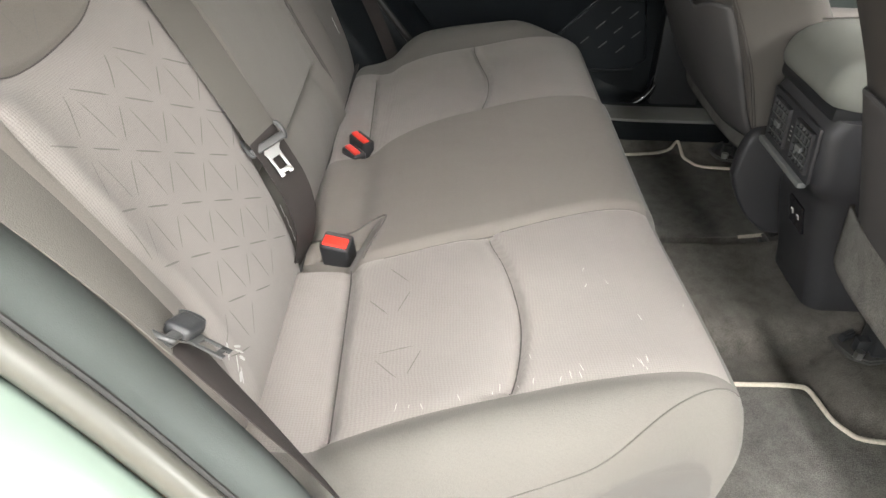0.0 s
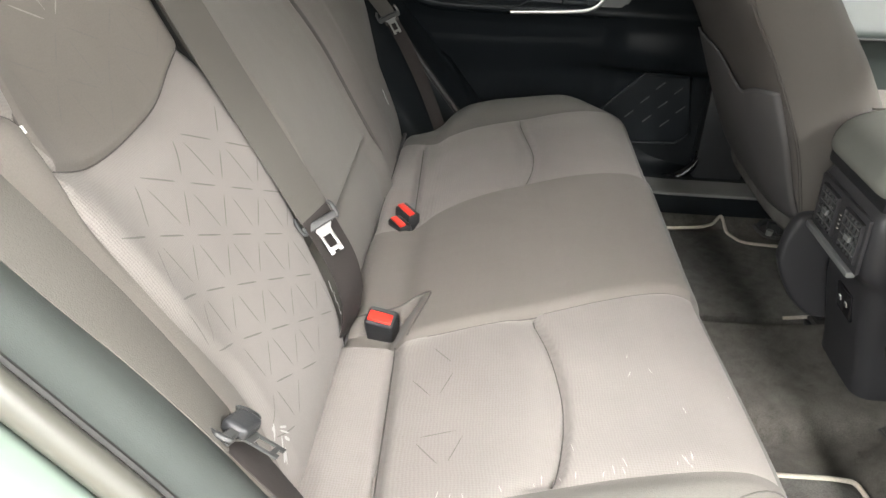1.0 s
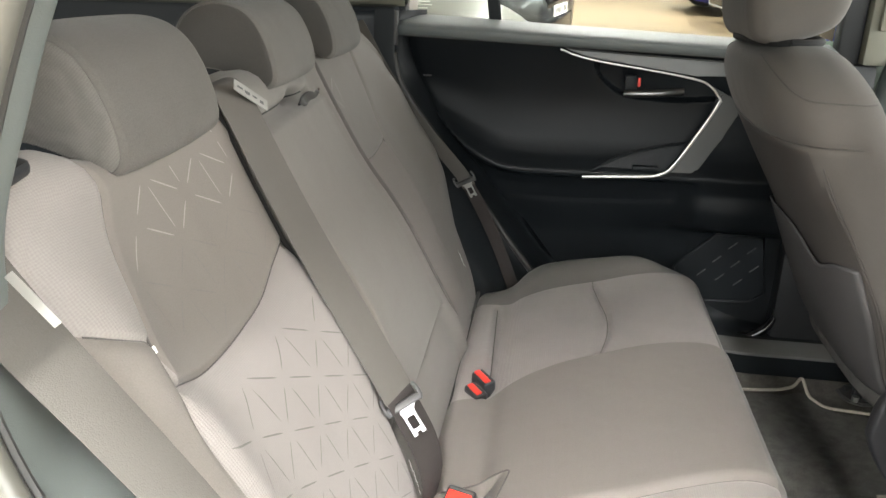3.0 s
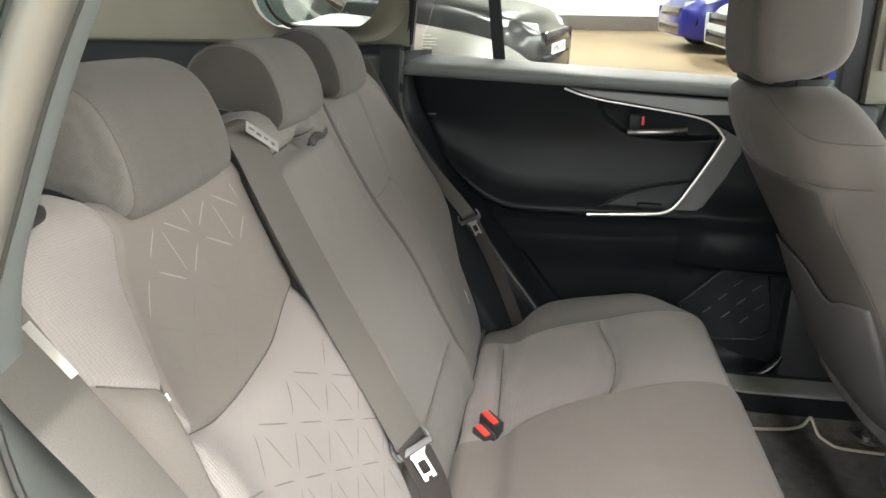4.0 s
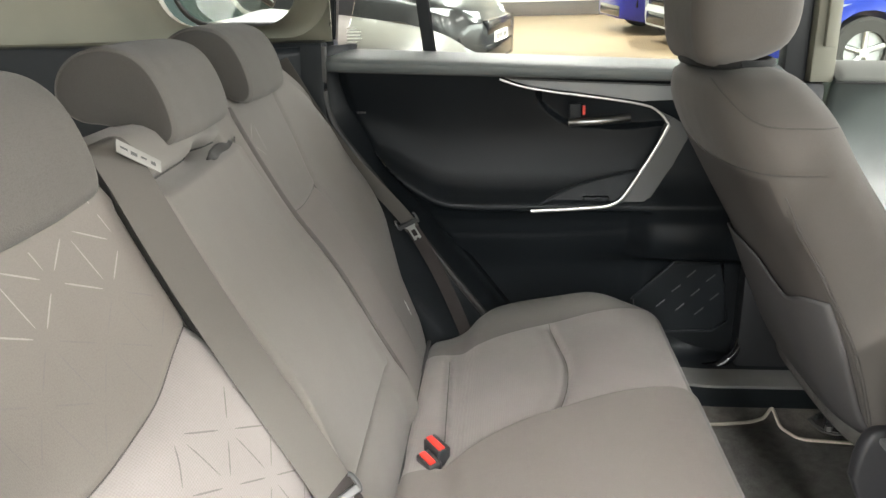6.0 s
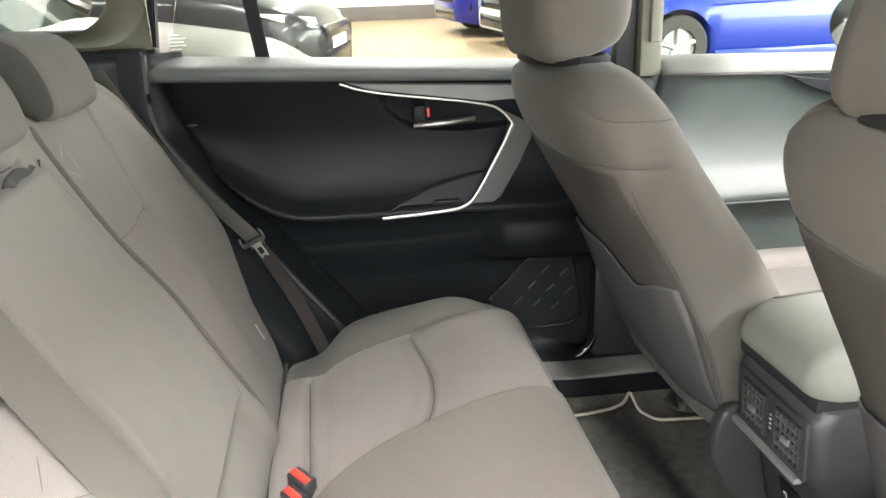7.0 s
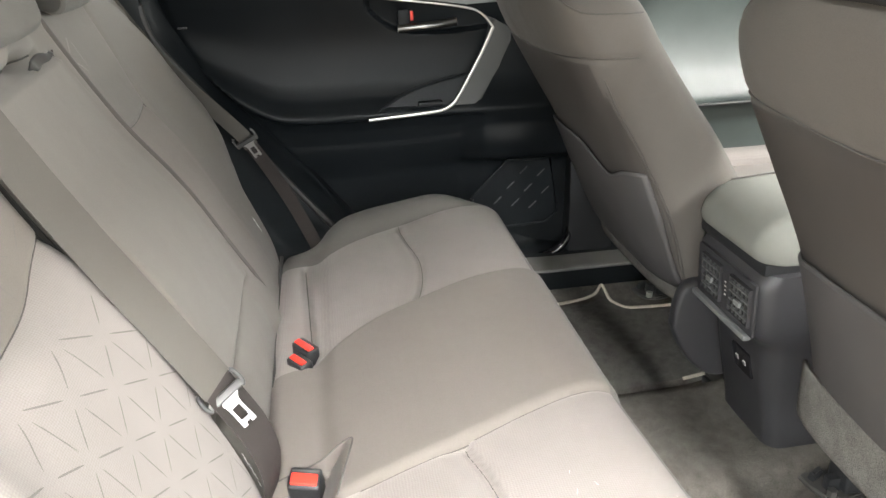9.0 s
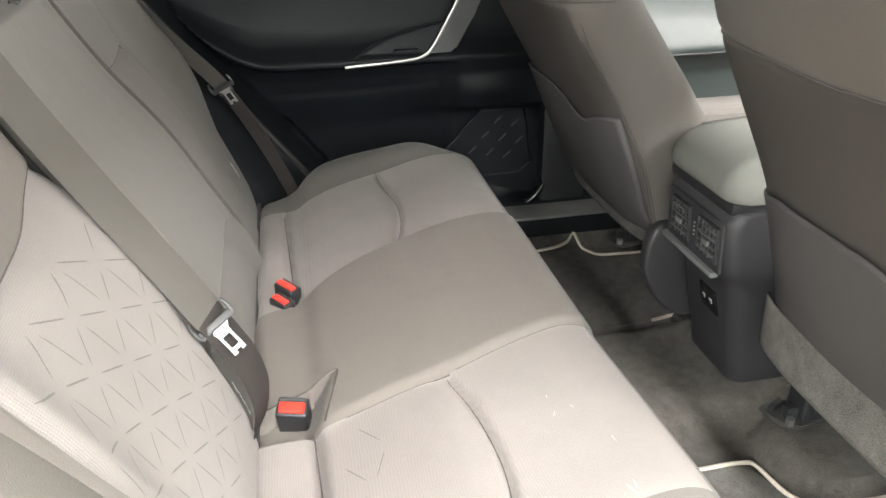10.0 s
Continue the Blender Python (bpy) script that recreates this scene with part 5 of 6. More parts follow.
    for sg in (-1, 1):
        bm = box(bmesh.new(), (0.86, sg * 0.235 - 0.035, 0.23), (1.24, sg * 0.235 + 0.035, 0.362), 0.03, None, 4)
        part("side_bolster", bm, CLOTH, seat)
    bm = box(bmesh.new(), (0.83, -0.19, 0.195), (1.10, 0.19, 0.245), 0.02)
    part("under_cover", bm, MAT, seat, "dark felt under cover")
    # felt skirt under the rear panel
    bm = sheet(bmesh.new(), lambda u, v: (seat_rear(-0.20 + 0.40 * u, 0.275) + 0.006 + 0.012 * v, -0.20 + 0.40 * u, 0.285 - 0.055 * v), 24, 8)
    thick(part("felt_skirt", bm, MAT, seat, "dark felt skirt"), 0.005)
    return seat


far_seat = front_seat()
far_seat.matrix_basis = pose(0, 1.022, 0)
near_seat = copy_thing(far_seat, pose(0.822, 0.268, 0.294, 0, 6.0, 0) @ pose(-0.78, 0, -0.30))

for ob in near_seat.children:
    if ob.name.startswith("felt_skirt"):
        ob.matrix_basis = pose(-0.045, 0, -0.064) @ Matrix.Diagonal((1, 1, 1.4, 1))
    if ob.name.startswith("headrest"):
        ob.matrix_basis = pose(0.572, 0, 0.781, 0, 15, 0) @ pose(-0.575, 0, -0.815)


def seat_rails(seat, inner, outer, z=0.05):
    """Runners and worn feet on the floor; the outline is in the car's own axes."""
    back = seat.matrix_basis.inverted()
    for y in (inner, outer):
        bm = box(bmesh.new(), (0.93, y - 0.020, z + 0.005), (1.30, y + 0.020, z + 0.034), 0.004)
        rail_part = part("rail", bm, BLACK, seat, "black steel rail")
        rail_part.matrix_basis = back
        bm = slab(bmesh.new(), [(0.880, y + 0.034, z - 0.012), (0.893, y + 0.040, z - 0.01), (0.925, y + 0.030, z - 0.008), (0.965, y + 0.026, z - 0.005), (0.965, y - 0.026, z - 0.005), (0.915, y - 0.030, z - 0.01), (0.893, y - 0.012, z - 0.014), (0.886, y + 0.010, z - 0.013)], 0.009, (0, 0, 1), 0.003)
        part("rail_foot", bm, FOOT, rail_part, "worn grey metal rail foot")
        bm = slab(bmesh.new(), [(0.885, y + 0.020, z), (0.905, y + 0.028, z + 0.004), (0.905, y + 0.016, z + 0.004), (0.888, y + 0.010, z)], 0.016, (0.2, 0, 1), 0.003)
        part("rail_hook", bm, BLACK, rail_part, "black hook")
        bm = box(bmesh.new(), (0.918, y - 0.024, z), (0.995, y + 0.022, z + 0.052), 0.006, None, 3)
        box(bm, (0.935, y - 0.030, z + 0.018), (1.01, y + 0.034, z + 0.036), 0.004)
        box(bm, (0.90, y - 0.010, z - 0.002), (0.93, y + 0.006, z + 0.022), 0.004)
        part("rail_cap", bm, BLACK, rail_part, "black rail end cap")
        part("rail_bolt", tube(bmesh.new(), [(0.903, y - 0.016, z - 0.004), (0.903, y - 0.016, z + 0.008)], 0.0075, 6), SATIN, rail_part)
        bm = slab(bmesh.new(), [(0.95, y - 0.013, z + 0.03), (1.28, y - 0.013, z + 0.03), (1.24, y - 0.013, 0.25), (1.02, y - 0.013, 0.25), (0.96, y - 0.013, 0.12)], 0.026, (0, 1, 0), 0.004)
        part("riser", bm, BLACK, rail_part)


seat_rails(near_seat, 0.528, 0.090)
seat_rails(far_seat, 0.835, 1.205, 0.045)
for seat, y in ((far_seat, 0.795), (near_seat, 0.012)):
    out = bent([(x, y - 0.012, z) for x, z in ((0.758, 0.205), (0.762, 0.270), (0.790, 0.297), (0.850, 0.285), (0.900, 0.20), (0.905, 0.11), (0.864, 0.085), (0.815, 0.105), (0.775, 0.16), (0.758, 0.205))])[:-1]
    cx, cz = sum(p.x for p in out) / len(out), sum(p.z for p in out) / len(out)
    rings = []
    for a in range(-90, 91, 15):
        k = 1 - 0.13 * (1 - math.cos(radians(a))) ** 1.5
        rings.append([(cx + (p.x - cx) * k, y + 0.013 * math.sin(radians(a)), cz + (p.z - cz) * k) for p in out])
    bm = loft(bmesh.new(), rings)
    part("hinge_cover", bm, GREY_PLASTIC, seat, "dark grey plastic hinge cover").matrix_basis = seat.matrix_basis.inverted()

# ---- centre console ----
console = thing("centre_console", "dark grey console end with air vents and padded lid", "console")
CON_X = [0.877, 0.866, 0.847, 0.829, 0.814, 0.790, 0.780, 0.779, 0.792]
CON_Z = [0.030, 0.080, 0.140, 0.200, 0.262, 0.290, 0.345, 0.375, 0.392]


def console_half(z):
    c = curve(z, [0.03, 0.2, 0.3, 0.41], [0.722, 0.690, 0.677, 0.680])
    w = curve(z, [0.03, 0.12, 0.25, 0.30, 0.41], [0.082, 0.084, 0.088, 0.098, 0.100])
    return c, w


bm, rings = bmesh.new(), []
for k in range(45):
    t = k / 44
    z = 0.030 + 0.362 * t
    x = curve(z, CON_Z, CON_X)
    c, w = console_half(z)
    ring = []
    for a in range(0, 91, 10):
        ring.append((x + 0.028 - 0.028 * math.sin(radians(a)), c - w + 0.028 - 0.028 * math.cos(radians(a)), z))
    for a in range(90, -1, -10):
        ring.append((x + 0.028 - 0.028 * math.sin(radians(a)), c + w - 0.028 + 0.028 * math.cos(radians(a)), z))
    ring += [(1.62, c + w, z), (1.62, c - w, z)]
    rings.append(ring)
loft(bm, rings)
part("console_body", bm, GREY_PLASTIC, console, "dark grey moulded body")
bm = box(bmesh.new(), (0.788, 0.592, 0.388), (1.20, 0.784, 0.408), 0.006)
part("lid_base", bm, BLACK, console, "black lid edge")
bm, rings = bmesh.new(), []
for k in range(25):
    u = k / 24
    y = 0.588 + 0.196 * u
    e = 0.032 * (1 - math.sqrt(max(0, 1 - max(0, (abs(u - 0.5) - 0.375) / 0.125) ** 2)))
    prof = [(0.800 + e * 0.6, 0.404), (0.780 + e, 0.409), (0.774 + e, 0.432 - e * 0.3), (0.790 + e, 0.464 - e), (0.84, 0.482 - e), (1.00, 0.490 - e), (1.18, 0.488 - e), (1.22, 0.462 - e * 0.5), (1.22, 0.408)]
    pts = round_ring(prof, 2)
    rings.append([(px, y, pz) for px, pz in pts])
loft(bm, rings)
part("armrest_lid", bm, PAD, console, "padded pale grey armrest lid")
part("lid_seam", tube(bmesh.new(), [(0.81 + 0.37 * k / 10, 0.745, 0.484 + 0.008 * math.sin(k * 0.3)) for k in range(11)], 0.0014, 6), SEAM, console)

# vent plate leaning with the console's face
vent_m = Matrix.Translation((0.779, 0.661, 0.341)) @ pose(0, 0, 0, 0, -3, 0)
bm = box(bmesh.new(), (-0.004, -0.076, -0.046), (0.003, 0.092, 0.040), 0.004)
vp = part("vent_plate", bm, GREY_PLASTIC, console, "dark grey vent plate")
vp.matrix_basis = vent_m
bm = box(bmesh.new(), (-0.010, -0.066, -0.056), (0.004, 0.098, -0.046), 0.004)
part("vent_rim", bm, SATIN_DARK, vp, "satin grey lower rim")
for yc in (-0.042, 0.042):
    frame_bm = bmesh.new()
    for lo, hi in (((-0.010, yc - 0.029, 0.029), (-0.004, yc + 0.029, 0.031)), ((-0.010, yc - 0.029, -0.031), (-0.004, yc + 0.029, -0.0285)), ((-0.010, yc - 0.029, -0.0285), (-0.004, yc - 0.0265, 0.029)), ((-0.010, yc + 0.0265, -0.0285), (-0.004, yc + 0.029, 0.029))):
        box(frame_bm, lo, hi, 0.0008)
    # a flat near-black plate paints the shade deep inside the vent
    part("vent_well", box(bmesh.new(), (-0.0048, yc - 0.0275, -0.031), (-0.003, yc + 0.0275, 0.031)), VOID, vp, "dark vent opening")
    part("vent_frame", frame_bm, GREY_PLASTIC, vp)
    for k in range(4):
        z = -0.020 + 0.0133 * k
        bm = box(bmesh.new(), (-0.0095, yc - 0.0265, z - 0.0010), (-0.004, yc + 0.0265, z + 0.0010), 0.0004)
        part("vent_slat", bm, SLAT, vp)
    for k in range(4):
        y = yc - 0.0165 + 0.011 * k
        bm = box(bmesh.new(), (-0.0085, y - 0.0008, -0.0285), (-0.0045, y + 0.0008, 0.029), 0.0003)
        part("vent_vane", bm, PULL, vp)
    bm = box(bmesh.new(), (-0.0125, yc - 0.008, -0.008), (-0.008, yc + 0.008, 0.001), 0.0015)
    part("vent_knob", bm, SATIN_DARK, vp, "small grey vent knob")
for k in range(4):
    bm = box(bmesh.new(), (-0.0068, -0.0022, 0.010 - 0.007 * k), (-0.006, 0.0022, 0.0115 - 0.007 * k), 0)
    part("vent_mark", bm, WHITE, vp)
usb_m = Matrix.Translation((0.829, 0.676, 0.200)) @ pose(0, 0, 0, 0, -14, 0)
bm = box(bmesh.new(), (-0.0035, -0.026, -0.026), (0.002, 0.026, 0.022), 0.003)
up = part("usb_plate", bm, GLOSS_BLACK, console, "black plate with two sockets")
up.matrix_basis = usb_m
for y in (-0.011, 0.011):
    fb = bmesh.new()
    box(fb, (-0.0045, y - 0.0036, -0.005), (-0.0034, y + 0.0036, 0.003), 0.0004)
    sock = part("usb_socket", fb, WHITE, up, "white-rimmed socket")
    bm = box(bmesh.new(), (-0.0052, y - 0.0028, -0.0042), (-0.0044, y + 0.0028, 0.0014), 0)
    part("socket_tongue", bm, DARK_INK, sock)

# ---- mats ----


def floor_mat(label, outline, piping):
    mat = thing("floor_mat", label, "car mat", "rear mats")
    pts = bent([(x, y, 0) for x, y in outline + outline[:1]], r=0.12)[:-1]
    bm = bmesh.new()
    a = [bm.verts.new((p.x, p.y, max(floor_z(p.x, p.y), 0) + 0.001)) for p in pts]
    b = [bm.verts.new((p.x, p.y, max(floor_z(p.x, p.y), 0) + 0.012)) for p in pts]
    bm.faces.new(b)
    bm.faces.new(a[::-1])
    for i in range(len(a)):
        j = (i + 1) % len(a)
        bm.faces.new((a[i], a[j], b[j], b[i]))
    part("mat_top", bm, MAT, mat, "dark mat pile", False)
    for line in piping:
        pp = bent([(x, y, 0.014 + max(0.0, floor_z(x, y))) for x, y in line], r=0.14)
        part("edge_piping", tube(bmesh.new(), pp, 0.0036, 8), PIPING, mat, "pale edge piping")
    return mat


floor_mat("dark floor mat with pale piping under the far front seat", [(0.56, 0.885), (0.93, 0.885), (1.05, 0.92), (1.05, 1.175), (0.905, 1.176), (0.862, 1.185), (0.822, 1.262), (0.76, 1.236), (0.56, 1.236)],
          [[(0.56, 1.244), (0.70, 1.246), (0.77, 1.259), (0.802, 1.269), (0.823, 1.287), (0.827, 1.238), (0.850, 1.195), (0.96, 1.186), (1.05, 1.186)], [(0.845, 0.888), (0.905, 0.887)]])
floor_mat("dark floor mat with pale piping by the open door", [(0.52, 0.0), (1.05, 0.0), (1.05, 0.365), (0.90, 0.368), (0.86, 0.375), (0.832, 0.410), (0.815, 0.462), (0.79, 0.478), (0.52, 0.478)],
          [[(0.52, 0.479), (0.72, 0.479), (0.79, 0.481), (0.823, 0.477), (0.832, 0.41), (0.855, 0.376), (0.95, 0.368), (1.05, 0.366)]])
clip = thing("mat_clip", "black and chrome mat fixing clip on the carpet", "mat clip", at=(0.90, 0.872, 0.02))
part("clip_body", box(bmesh.new(), (-0.018, -0.010, -0.008), (0.022, 0.010, 0.006), 0.003), BLACK, clip)
part("clip_bar", tube(bmesh.new(), [(-0.005, 0, 0.008), (0.045, -0.002, 0.008)], 0.0045, 8), SATIN, clip, "bright bar")

# ---- the hall outside ----


def speckled_tiles():
    m, n, links, b = shader("brick_pavers", (0.30, 0.21, 0.12), 0.55)
    co = n.new("ShaderNodeTexCoord")
    br = n.new("ShaderNodeTexBrick")
    br.inputs["Scale"].default_value = 1.0
    br.inputs["Brick Width"].default_value, br.inputs["Row Height"].default_value = 0.21, 0.105
    br.inputs["Mortar Size"].default_value = 0.006
    br.inputs["Color1"].default_value = (0.28, 0.195, 0.112, 1)
    br.inputs["Color2"].default_value = (0.22, 0.152, 0.086, 1)
    br.inputs["Mortar"].default_value = (0.20, 0.15, 0.10, 1)
    links.new(co.outputs["Object"], br.inputs["Vector"])
    stain = noise_node(n, links, 1.3, 6)
    mix = n.new("ShaderNodeMix")
    mix.data_type, mix.blend_type = "RGBA", "MULTIPLY"
    mix.inputs["Factor"].default_value = 0.5
    links.new(br.outputs["Color"], mix.inputs["A"])
    links.new(tint(n, links, (1, 1, 1), 0.6, 1.0, stain), mix.inputs["B"])
    links.new(mix.outputs["Result"], b.inputs["Base Color"])
    bumped(n, links, b, br.outputs["Fac"], -0.3, 0.003)
    return m


PAVERS = speckled_tiles()
WALL_PAINT = grained("wall_paint", (0.78, 0.77, 0.70), 0.8, 60, 0.0005, 0.04)
CEIL_PAINT = grained("ceiling_paint", (0.13, 0.13, 0.125), 0.9, 60, 0.0, 0.04)


def outside(ob):
    ob.matrix_basis = SLOPE @ ob.matrix_basis
    return ob


ground = tagged(new("ground"), "tan brick-paved hall floor", "paving", "", "structure")
outside(ground)
bm = sheet(bmesh.new(), lambda u, v: (-60 + 120 * u, -60 + 120 * v, 0), 24, 24)
part("paving", bm, PAVERS, ground)
hall = tagged(new("wall_hall_back"), "cream hall wall with a dark skirting", "wall", "", "structure")
outside(hall)
part("wall_face", box(bmesh.new(), (-14, 16.2, 0), (26, 16.5, 4.3), 0.0), WALL_PAINT, hall)
part("skirting", box(bmesh.new(), (-14, 16.15, 0), (26, 16.197, 0.30), 0.01), GREY_PLASTIC, hall, "dark skirting board")
for nm, lo, hi in (("wall_hall_left", (-14.3, -7.6, 0), (-14, 16.5, 4.3)), ("wall_hall_right", (26, -7.6, 0), (26.3, 16.5, 4.3))):
    w = tagged(new(nm), "cream hall side wall", "wall", "", "structure")
    outside(w)
    part("wall_face", box(bmesh.new(), lo, hi), WALL_PAINT, w)
roof = tagged(new("ceiling_hall"), "pale hall ceiling with light strips", "ceiling", "", "structure")
outside(roof)
part("ceiling_face", box(bmesh.new(), (-14, -7.6, 4.3), (26, 16.5, 4.4)), CEIL_PAINT, roof)


def paint(name, colour):
    m = grained(name, colour, 0.34, 300, 0.0, 0.05, 0.4, 0.15)
    b = m.node_tree.nodes["Principled BSDF"]
    b.inputs["Coat Weight"].default_value = 0.30
    b.inputs["Coat Roughness"].default_value = 0.04
    return m


DARK_PAINT = paint("dark_bronze_paint", (0.030, 0.024, 0.020))
BLACK_PAINT = paint("black_paint", (0.012, 0.012, 0.013))
BLUE_PAINT = paint("blue_paint", (0.014, 0.034, 0.27))
NAVY_PAINT = paint("navy_paint", (0.010, 0.012, 0.16))
SILVER_PAINT = paint("silver_paint", (0.45, 0.46, 0.46))
LAMP_CLEAR = grained("lamp_lens", (0.75, 0.78, 0.80), 0.12, 300, 0.0, 0.1, 0.8, 0.4)
TINTED = grained("tinted_glass", (0.02, 0.03, 0.028), 0.05, 300, 0.0, 0.05, 0.8)
TYRE = grained("tyre_rubber", (0.03, 0.028, 0.026), 0.8, 200, 0.001)


def parked_car(label, body_paint, m, length=4.4, width=1.82, height=1.6, bonnet=1.05, wheel_r=0.335, plate_on=True, dark_sill=True):
    """A parked car, its nose at +x, its middle line on y = 0, on the ground at z = 0."""
    car = thing("parked_car", label, "car", "parked cars")
    car.matrix_basis = SLOPE @ m
    h = width / 2
    fx, rx = length * 0.31, -length * 0.30
    # lower body: sections along the length, with bowed flanks and rounded corners
    bm, rings = bmesh.new(), []
    stations = 61
    for i in range(stations):
        u = i / (stations - 1)
        x = -length / 2 + length * u
        nose = smoothstep(0.0, 0.10, 1 - u)
        tailr = smoothstep(0.0, 0.07, u)
        half = h * (0.72 + 0.28 * math.sqrt(max(0, nose))) * (0.80 + 0.20 * math.sqrt(max(0, tailr)))
        top = curve(u, [0, 0.04, 0.2, 0.45, 0.62, 0.70, 0.85, 0.94, 0.985, 1.0], [0.78, 0.98, bonnet + 0.02, bonnet, bonnet, bonnet - 0.02, bonnet - 0.10, bonnet - 0.20, bonnet - 0.36, bonnet - 0.45])
        low = 0.20 + 0.06 * (1 - nose)
        ring = []
        for sg in (-1, 1):
            prof = [(0.90, low), (0.97, low + 0.12), (1.0, low + 0.32), (0.985, 0.68), (0.965, top - 0.10), (0.93, top - 0.035), (0.84, top - 0.004), (0.55, top + 0.012), (0.25, top + 0.018)]
            pts = [(x, sg * half * k, z) for k, z in prof]
            ring += pts if sg < 0 else pts[::-1]
        rings.append(ring)
    for ring in rings:
        for j, (x, y, z) in enumerate(ring):
            for wx in (fx, rx):
                d = math.hypot(x - wx, z - wheel_r)
                if d < wheel_r + 0.06 and abs(y) > h * 0.6 and z < wheel_r * 2 + 0.1:
                    k = (wheel_r + 0.06) / max(d, 0.01)
                    zz = wheel_r + math.sqrt(max(0, (wheel_r + 0.06) ** 2 - (x - wx) ** 2))
                    ring[j] = (x, y, max(z, min(zz, 0.86)))
    loft(bm, rings)
    body = part("body", bm, body_paint, car, cut=50)
    # cabin
    bm, rings = bmesh.new(), []
    for k in range(9):
        t = k / 8
        z = bonnet - 0.02 + (height - bonnet + 0.02) * math.sin(t * math.pi / 2)
        x0 = rx - 0.55 + 0.45 * t**1.3
        x1 = fx - 0.42 - 0.95 * t
        w = h * (0.93 - 0.17 * t)
        ring = [(x0, -w * 0.85, z), (x0 + 0.2, -w, z), (x1 - 0.25, -w, z), (x1, -w * 0.8, z), (x1 + 0.06, 0, z), (x1, w * 0.8, z), (x1 - 0.25, w, z), (x0 + 0.2, w, z), (x0, w * 0.85, z), (x0 - 0.03, 0, z)]
        rings.append(ring)
    loft(bm, rings, True, lambda i, j: 0)
    part("cabin_glass", bm, TINTED, car, "dark glazed cabin")
    bm = box(bmesh.new(), (rx - 0.15, -h * 0.74, height - 0.03), (fx - 1.35, h * 0.74, height + 0.02), 0.02)
    part("roof", bm, body_paint, car)
    for sg in (-1, 1):
        for xa, xb in ((fx - 0.44, fx - 1.32), (-0.15, -0.22), (rx - 0.45, rx - 0.12)):
            part("window_pillar", tube(bmesh.new(), [(xa, sg * h * 0.925, bonnet), (xb, sg * h * 0.77, height)], 0.035, 8), body_paint, car)
        # lamps, grille, wheels
        bm = slab(bmesh.new(), [(length / 2 - 0.10, sg * h * 0.50, bonnet - 0.34), (length / 2 - 0.34, sg * h * 0.93, bonnet - 0.28), (length / 2 - 0.62, sg * h * 0.99, bonnet - 0.19), (length / 2 - 0.36, sg * h * 0.93, bonnet - 0.21), (length / 2 - 0.12, sg * h * 0.50, bonnet - 0.27)], 0.05, (0.7, sg * 0.5, 0.1), 0.006)
        part("headlight", bm, LAMP_CLEAR, car, "clear headlight")
        bm = slab(bmesh.new(), [(length / 2 - 0.10, sg * h * 0.62, 0.42), (length / 2 - 0.22, sg * h * 0.90, 0.44), (length / 2 - 0.22, sg * h * 0.90, 0.56), (length / 2 - 0.10, sg * h * 0.62, 0.52)], 0.03, (0.8, sg * 0.4, 0), 0.006)
        part("fog_lamp_trim", bm, GLOSS_BLACK, car, "black fog lamp trim")
        bm = box(bmesh.new(), (fx - 0.62, sg * (h + 0.10) - 0.09, bonnet - 0.02), (fx - 0.50, sg * (h + 0.10) + 0.09, bonnet + 0.12), 0.04, None, 3)
        part("door_mirror", bm, body_paint, car)
        bm = tube(bmesh.new(), [(-1.1, sg * h * 1.0, 0.80), (0.95, sg * h * 1.0, 0.76)], 0.008, 6)
        part("flank_crease", bm, body_paint, car)
        bm = box(bmesh.new(), (rx + 0.42, sg * (h * 0.985) - 0.02, 0.20), (fx - 0.42, sg * (h * 0.985) + 0.02, 0.30), 0.012)
        part("sill_moulding", bm, BLACK if dark_sill else body_paint, car)
        for wx in (fx, rx):
            bm = bmesh.new()
            prof = [(0.20, -0.10), (wheel_r - 0.03, -0.105), (wheel_r, -0.08), (wheel_r, 0.08), (wheel_r - 0.03, 0.105), (0.20, 0.10)]
            rings = [[(wx + r * math.cos(a), sg * (h - 0.10) + y, wheel_r + r * math.sin(a)) for r, y in prof] for a in (2 * math.pi * k / 36 for k in range(37))]
            loft(bm, rings, False)
            wheel = part("wheel", bm, TYRE, car, "black tyre on alloy rim")
            bm = bmesh.new()
            yo = sg * (h - 0.10) + sg * 0.085
            tube(bm, [(wx + 0.215 * math.cos(2 * math.pi * k / 32), yo, wheel_r + 0.215 * math.sin(2 * math.pi * k / 32)) for k in range(33)], 0.014, 6, up=(0, 1, 0))
            part("rim", bm, SATIN, wheel)
            for k in range(5):
                a = 2 * math.pi * k / 5 + 0.3
                part("spoke", tube(bmesh.new(), [(wx + 0.03 * math.cos(a), yo - sg * 0.01, wheel_r + 0.03 * math.sin(a)), (wx + 0.21 * math.cos(a), yo, wheel_r + 0.21 * math.sin(a))], 0.026, 6, 0.6, (0, 1, 0)), SATIN, wheel)
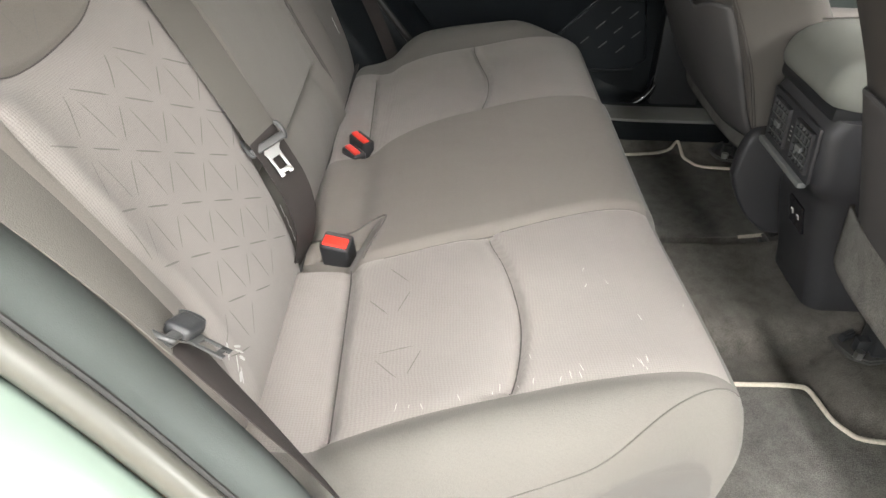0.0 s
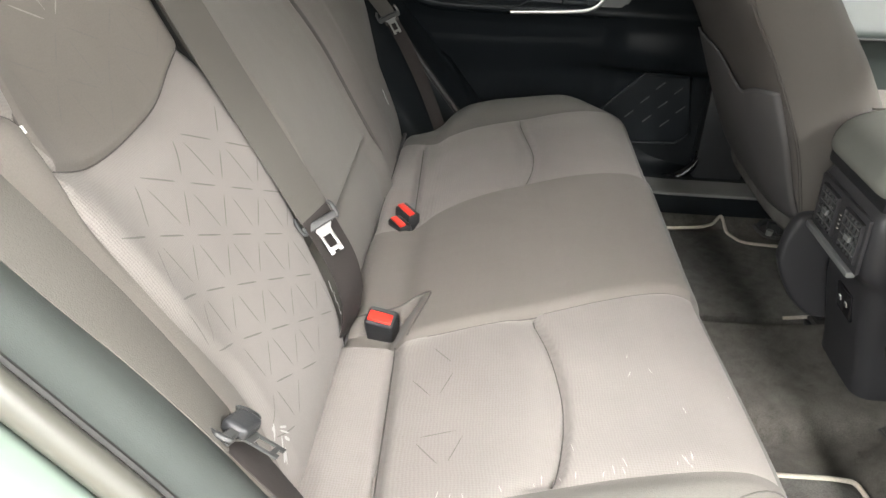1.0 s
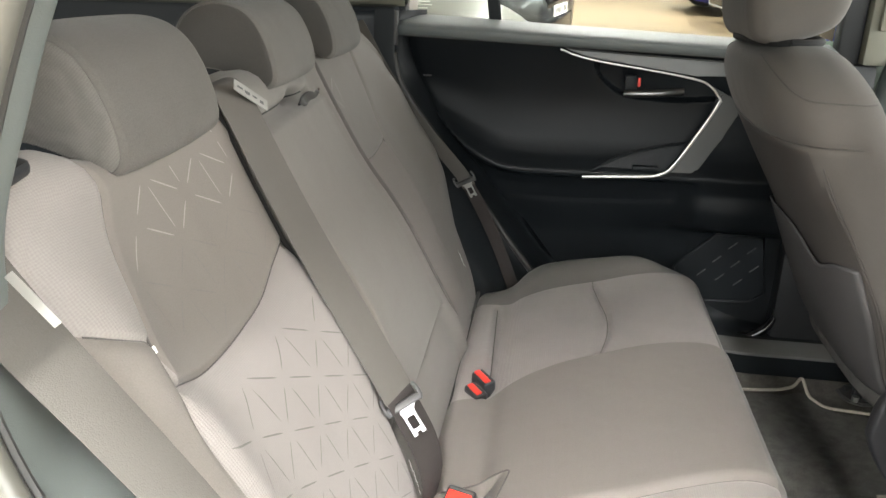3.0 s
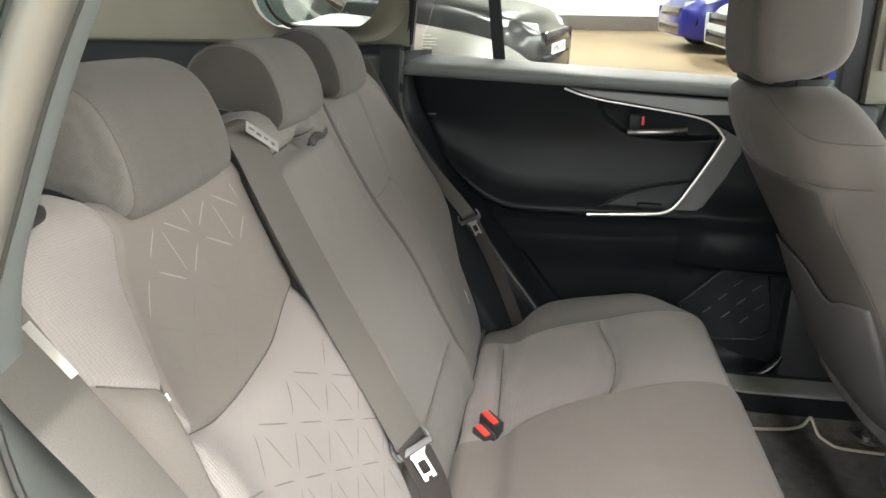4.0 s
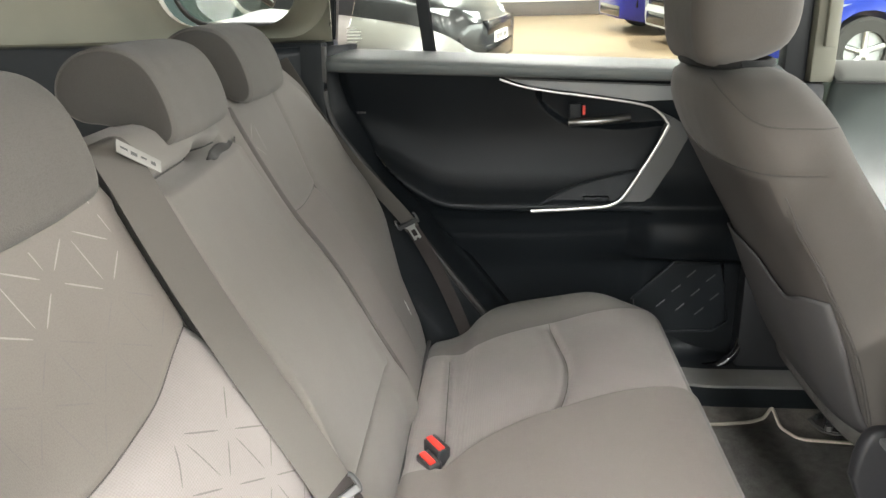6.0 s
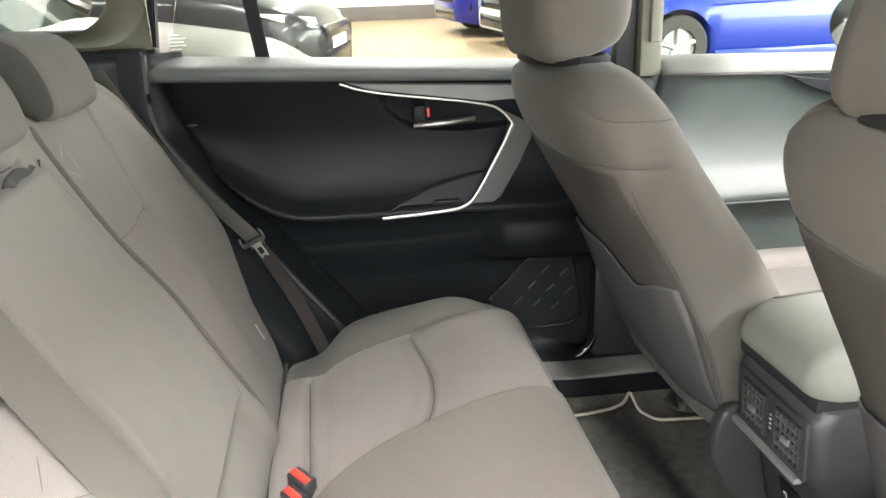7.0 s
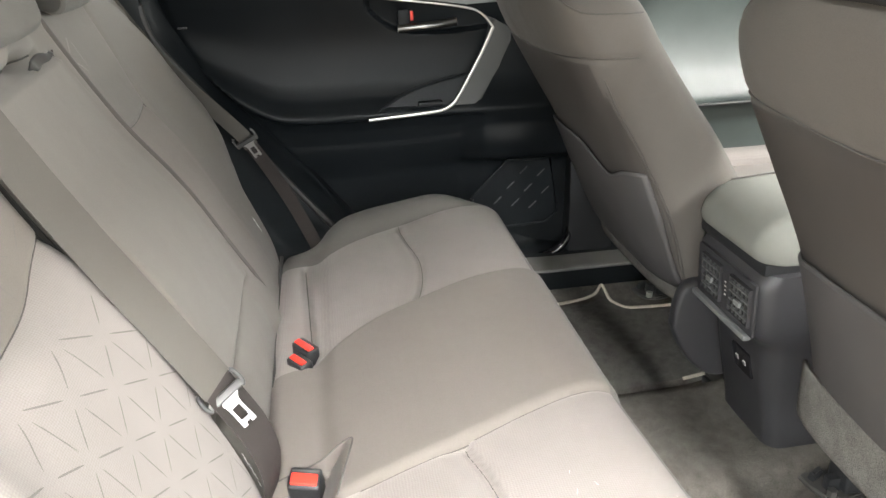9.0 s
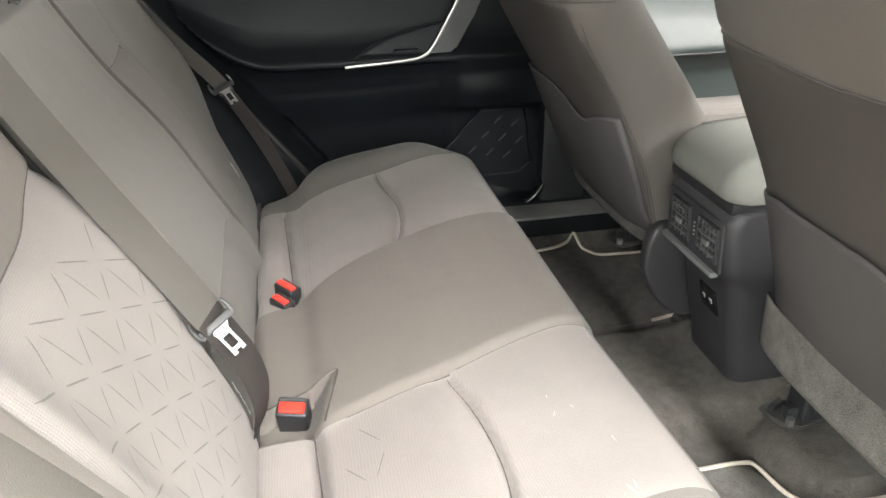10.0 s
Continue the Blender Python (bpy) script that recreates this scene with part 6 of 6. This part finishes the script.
            part("hub", tube(bmesh.new(), [(wx, yo - sg * 0.03, wheel_r), (wx, yo + sg * 0.012, wheel_r)], 0.045, 14), SATIN, wheel)
            bm = bmesh.new()
            tube(bm, [(wx, yo - sg * 0.05, wheel_r), (wx, yo - sg * 0.03, wheel_r)], 0.20, 24)
            part("brake_disc", bm, SATIN_DARK, wheel)
    bm = box(bmesh.new(), (length / 2 - 0.06, -h * 0.52, 0.55), (length / 2 + 0.012, h * 0.52, 0.70), 0.02)
    part("upper_grille", bm, GLOSS_BLACK, car, "black upper grille")
    bm = box(bmesh.new(), (length / 2 - 0.05, -h * 0.60, 0.28), (length / 2 + 0.014, h * 0.60, 0.46), 0.03)
    part("lower_grille", bm, GLOSS_BLACK, car, "black lower grille")
    if not plate_on:
        return car
    bm = box(bmesh.new(), (length / 2 + 0.012, -0.26, 0.46), (length / 2 + 0.028, 0.26, 0.57), 0.003)
    plate = part("number_plate", bm, WHITE, car, "white plate")
    for k in range(7):
        if k == 4:
            continue
        bm = box(bmesh.new(), (length / 2 + 0.028, -0.21 + 0.06 * k, 0.487), (length / 2 + 0.030, -0.175 + 0.06 * k, 0.545), 0)
        part("plate_bar", bm, DARK_INK, plate)
    return car


parked_car("dark bronze car with glossy bonnet parked alongside", DARK_PAINT, pose(-1.95, 2.65, 0), 4.3, 1.78, 1.65, 1.13)
parked_car("black car with bright headlights parked further off", BLACK_PAINT, pose(-2.0, 8.1, 0, 0, 0, -14), 4.4, 1.82, 1.62, 1.05)
parked_car("bright blue car parked side-on across the aisle", BLUE_PAINT, pose(4.96, 7.9, 0, 0, 0, 182), 4.2, 1.76, 1.50, 0.98, 0.335, True, False)
parked_car("deep blue car with nose toward the aisle", NAVY_PAINT, pose(4.05, 13.0, 0, 0, 0, 190), 4.3, 1.8, 1.62, 1.05, 0.335, False)
parked_car("silver car with nose toward the aisle", SILVER_PAINT, pose(4.45, 10.9, 0, 0, 0, 188), 4.2, 1.76, 1.52, 0.98, 0.335, False)
